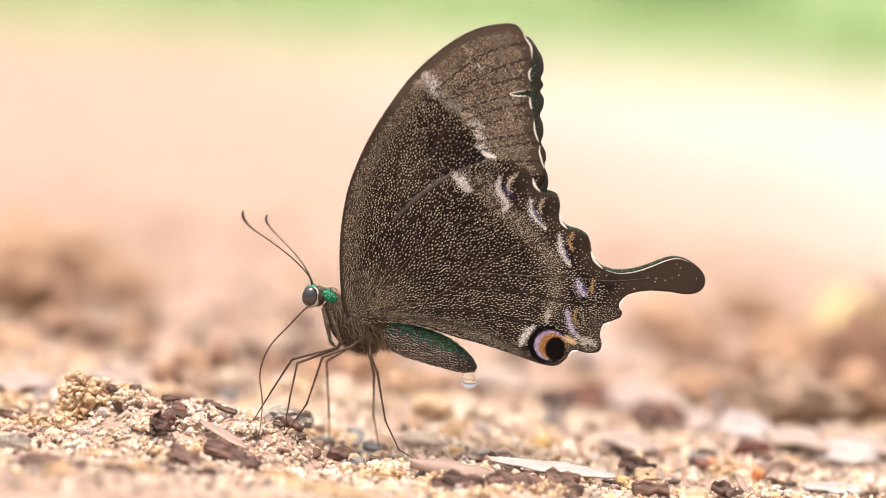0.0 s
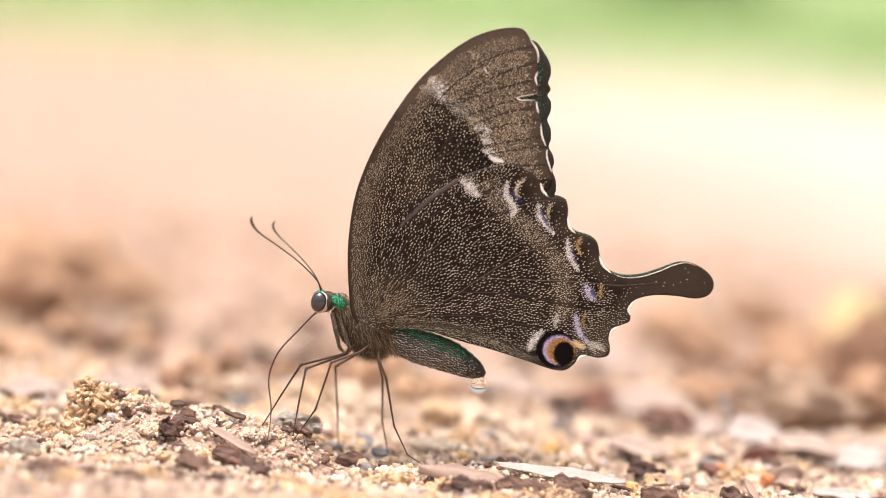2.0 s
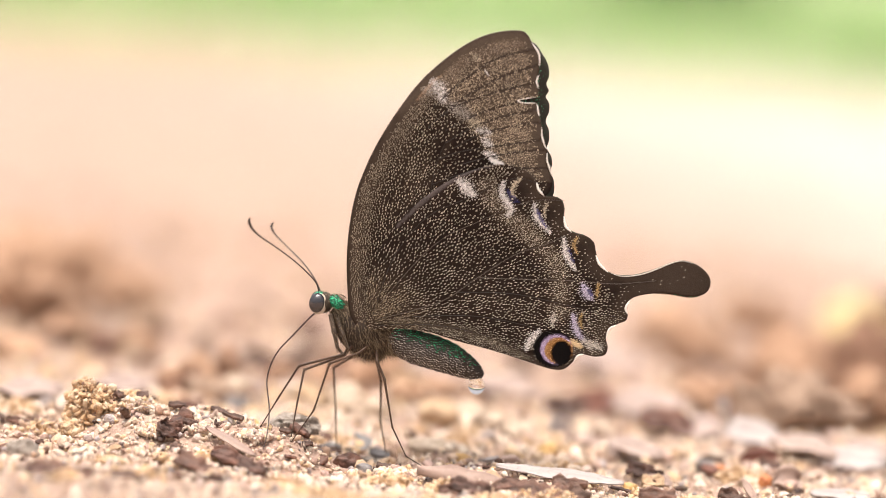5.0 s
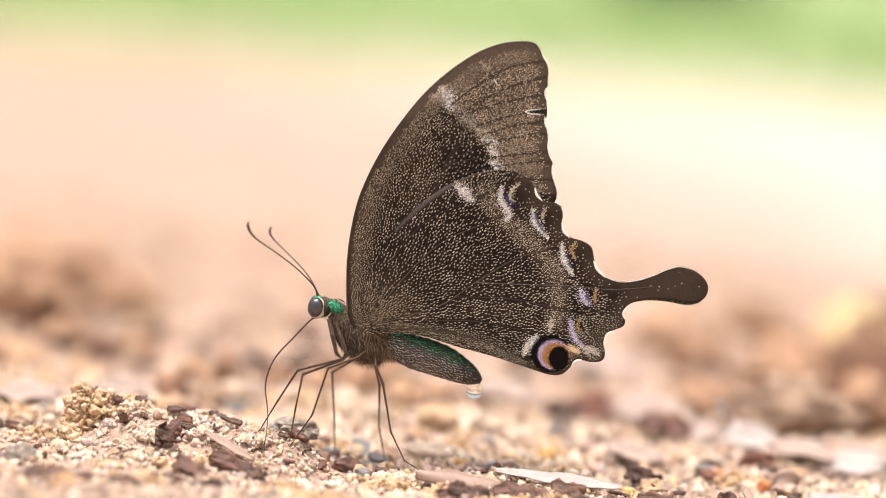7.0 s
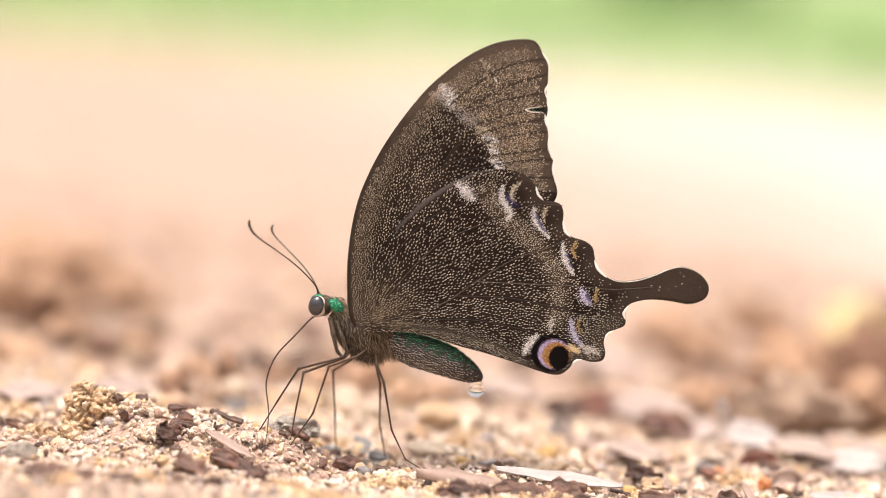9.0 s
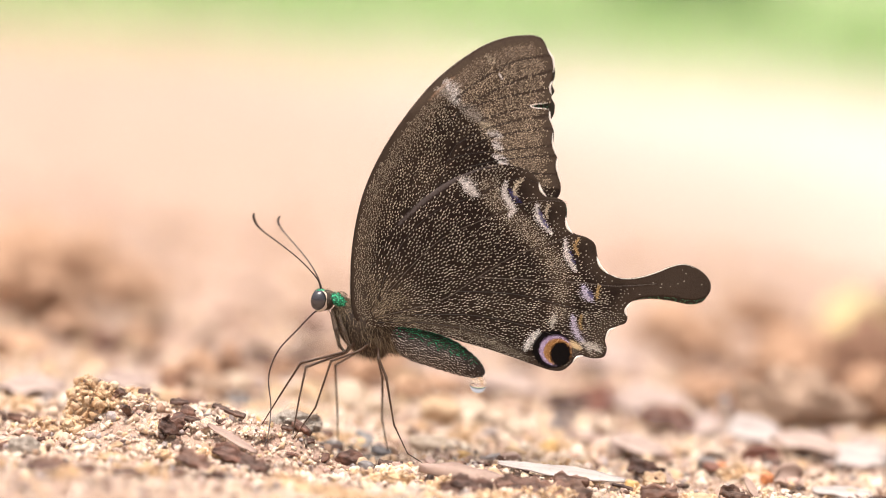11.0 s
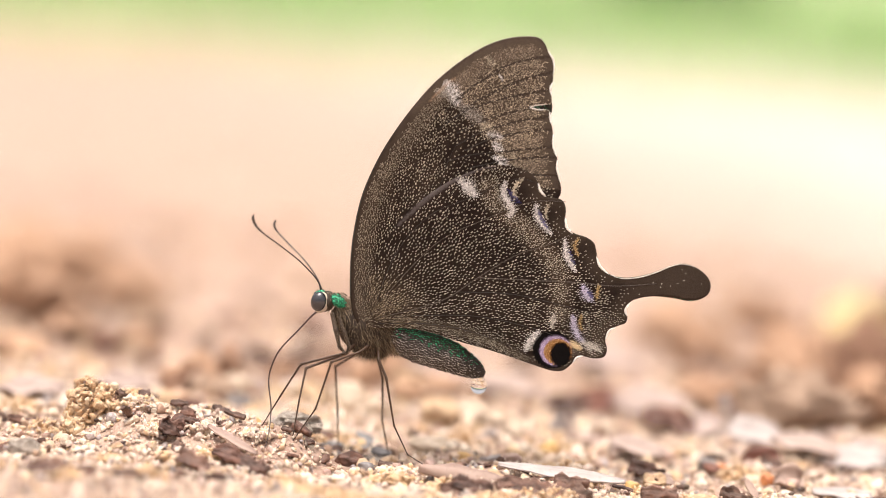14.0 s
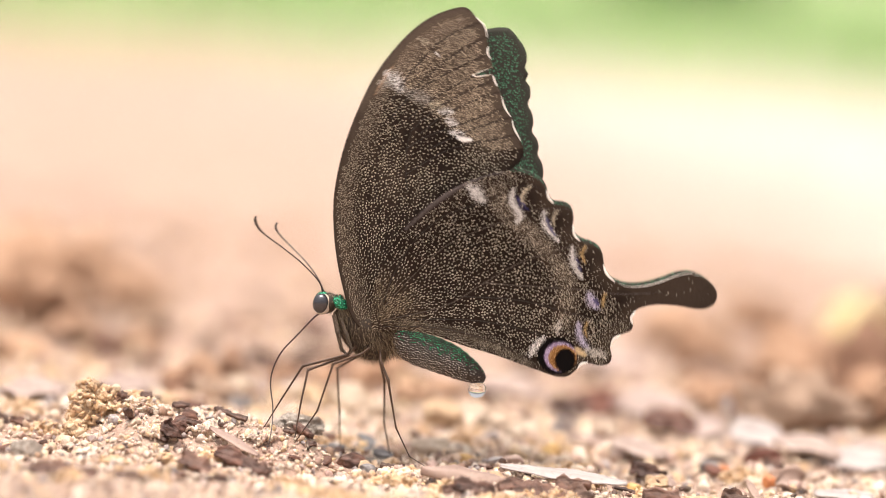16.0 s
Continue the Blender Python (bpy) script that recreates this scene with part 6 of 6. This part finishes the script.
def tuft(x, y, count, high, seed):
    """A darker tussock at the grass's edge."""
    rng = np.random.default_rng(seed)
    bm = bmesh.new()
    for _ in range(count):
        a, r = rng.uniform(0, 6.28), rng.uniform(0, 55)
        h, out = high * rng.uniform(0.5, 1.0), rng.uniform(5, 45)
        bx, by = r * math.cos(a), r * math.sin(a)
        tube(bm, [(bx, by, -2, 1.2), (bx + out * 0.3 * math.cos(a), by + out * 0.3 * math.sin(a), h * 0.6, 1.0), (bx + out * math.cos(a), by + out * math.sin(a), h, 0.2)], 3, 0.5)
    ob = part("grass_tussock", bm, M_DARKGRASS)
    ob.matrix_basis = pose(x, y, 0)
    return tagged(ob, "dark green grass tussock beyond the sand", "grass")


tuft(0.20, 2.15, 420, 100, 3)
tuft(0.27, 2.3, 420, 110, 4)
tuft(0.24, 2.5, 420, 120, 5)


# ---- what moves ----
def wing_rows(joint, angles, openings, slide=((0, 0), (16, 0))):
    """Rows for a wing: turn in its own plane and opening about the body's length, in degrees."""
    times = sorted({t for t, _ in angles} | {t for t, _ in openings} | {t for t, _ in slide})

    def at(rows, t):
        return float(np.interp(t, [r[0] for r in rows], [r[1] for r in rows]))
    return [(t, pose(at(slide, t) * MM_, 0, 0) @ pose(*joint, at(openings, t), 0, 0) @ pose(0, 0, 0, 0, at(angles, t), 0)) for t in times]


def motions():
    walk(forewing_near, wing_rows((0, -0.0019, 0),
         [(0, 0), (0.5, -0.15), (1, -0.2), (1.5, -0.5), (2.5, -0.5), (3.5, -0.55), (4, -0.9), (4.2, -1.1), (4.7, -0.6), (5.7, 2.2), (6.5, 2.7), (7, 2.55), (7.5, 2.3),
          (8, 2.05), (8.5, 2.9), (9, 2.4), (10, 2.6), (11.3, 3.4), (11.5, 3.9), (11.7, 3.1), (12, 2.5), (12.5, 2.5), (13, 2.7), (13.5, 3.0), (14.5, 3.0), (15, 2.7),
          (15.5, 2.2), (15.7, 1.6), (15.8, 0.8), (15.9, -13.6), (16, -11.3)],
         [(0, -1.2), (4.2, -1.2), (5.7, -2), (15.7, -2), (15.8, -2.4), (15.9, -6.5), (16, -6)]))
    walk(forewing_far, wing_rows((-0.0003, 0.0019, -0.0007),
         [(0, 3.0), (1.5, 2.7), (4.2, 2.5), (5.7, 2.7), (6.5, 2.6), (8, 2.0), (8.5, 2.8), (9, 2.3), (11.5, 3.7), (12, 2.4), (13, 2.6), (14.5, 2.9), (15.5, 2.5), (15.7, 2.3), (15.8, 2.1), (15.9, -0.6), (16, -2.8)],
         [(0, 0.6), (4.2, 0.6), (5.7, 2), (15.7, 2), (15.8, 1), (15.9, -8), (16, -7)]))
    walk(hindwing_near, wing_rows((0, -0.0024, 0),
         [(0, 0), (0.5, 0.1), (1, -0.1), (1.5, -0.2), (2.5, -0.4), (3, -0.65), (3.5, -0.55), (4, -0.75), (4.2, -0.9), (5.5, -0.6), (6.5, -0.4), (7, -0.45), (7.5, -0.45),
          (8, -0.55), (8.5, 0.15), (9, -0.1), (11.3, 0.7), (11.5, 1.1), (11.7, 0.4), (12, -0.15), (13, 0), (13.5, 0.15), (14.5, 0.15), (15, -0.1), (15.7, -0.2), (15.8, -0.3), (15.9, -1.1), (16, 1.3)],
         [(0, -1), (4.2, -1), (5.7, -1.8), (15.7, -1.8), (15.8, -1.6), (15.9, 0.5), (16, 2)],
         [(0, 0), (4.2, -0.1), (5.7, -0.3), (9, -0.4), (12.5, -0.55), (15.7, -0.45), (16, 0)]))
    walk(hindwing_far, wing_rows((0, 0.0024, 0), [(0, 0.4), (1.5, 0.4), (3.5, 0.25), (4.2, 0.0), (5.7, 0.8), (6.5, 0.95), (8, 0.6), (9, 1.0), (11.5, 2.1), (12, 1.0), (14.5, 1.25), (15.8, 0.8), (15.9, -0.4), (16, 1.9)],
         [(0, 1), (4.2, 1), (5.7, 1.8), (15.8, 1.6), (15.9, -5), (16, -5)], [(0, 0), (4.2, -0.1), (5.7, -0.45), (12.5, -0.65), (15.7, -0.55), (16, 0)]))
    for ob, rows in ((antenna_near, [(0, 0), (1.5, -0.8), (2, -0.2), (4, -0.8), (6.5, 0.2), (7, -0.3), (8, -1.4), (8.5, 0.7), (9, 0), (11.5, 1.8), (12, 1.7), (12.5, 1.0), (14, 1.1), (15, 0.6), (16, 1.3)]),
                     (antenna_far, [(0, 0), (1.5, -1.6), (3, -1.7), (4, -1.8), (6.5, -0.6), (7, -1.6), (8, -2), (8.5, 0), (9, -0.6), (11.5, 3.6), (12, 0.6), (13, -0.2), (14.5, -0.9), (15.5, -1.6), (16, -0.8)])):
        o = ob.location.copy()
        walk(ob, [(t, pose(*o, 0, a, 0)) for t, a in rows])
    walk(abdomen, [(t, ABDOMEN_AT @ pose(0, 0, 0, 0, a, 0) @ ABDOMEN_AT.inverted()) for t, a in
                   ((0, 0), (1.5, 0.2), (3, 0), (4.2, 0), (6.5, 0.5), (7, 0.7), (8.5, 0.6), (9, 0.3), (11.3, 0.9), (11.5, 1.2), (12, 0), (13, 0.3), (15.8, 0.3), (15.9, 1.0), (16, 2.3))])
    walk(drop, [(t, pose(DROP.x + a * MM_, DROP.y, DROP.z + b * MM_, 0, c, 0)) for t, a, b, c in
                ((0, 0, 0, 0), (1.5, 0.04, 0.08, 0), (3.5, 0.08, 0.1, 0), (4.2, 0.05, 0.1, 0), (7, -0.15, 0.05, 0), (9, 0, 0.08, 0), (11.3, 0, -0.2, 0), (11.5, 0, -0.3, 4),
                 (12, 0, 0, 0), (12.5, -0.15, -0.05, 0), (14.5, 0.1, -0.06, 0), (15.8, 0.1, -0.06, 0), (15.9, -0.1, -0.25, 30), (16, -0.4, -0.5, 70))])


ABDOMEN_AT = Matrix.Translation(Vector((2.8, 0, -1.29)) * MM_)
motions()
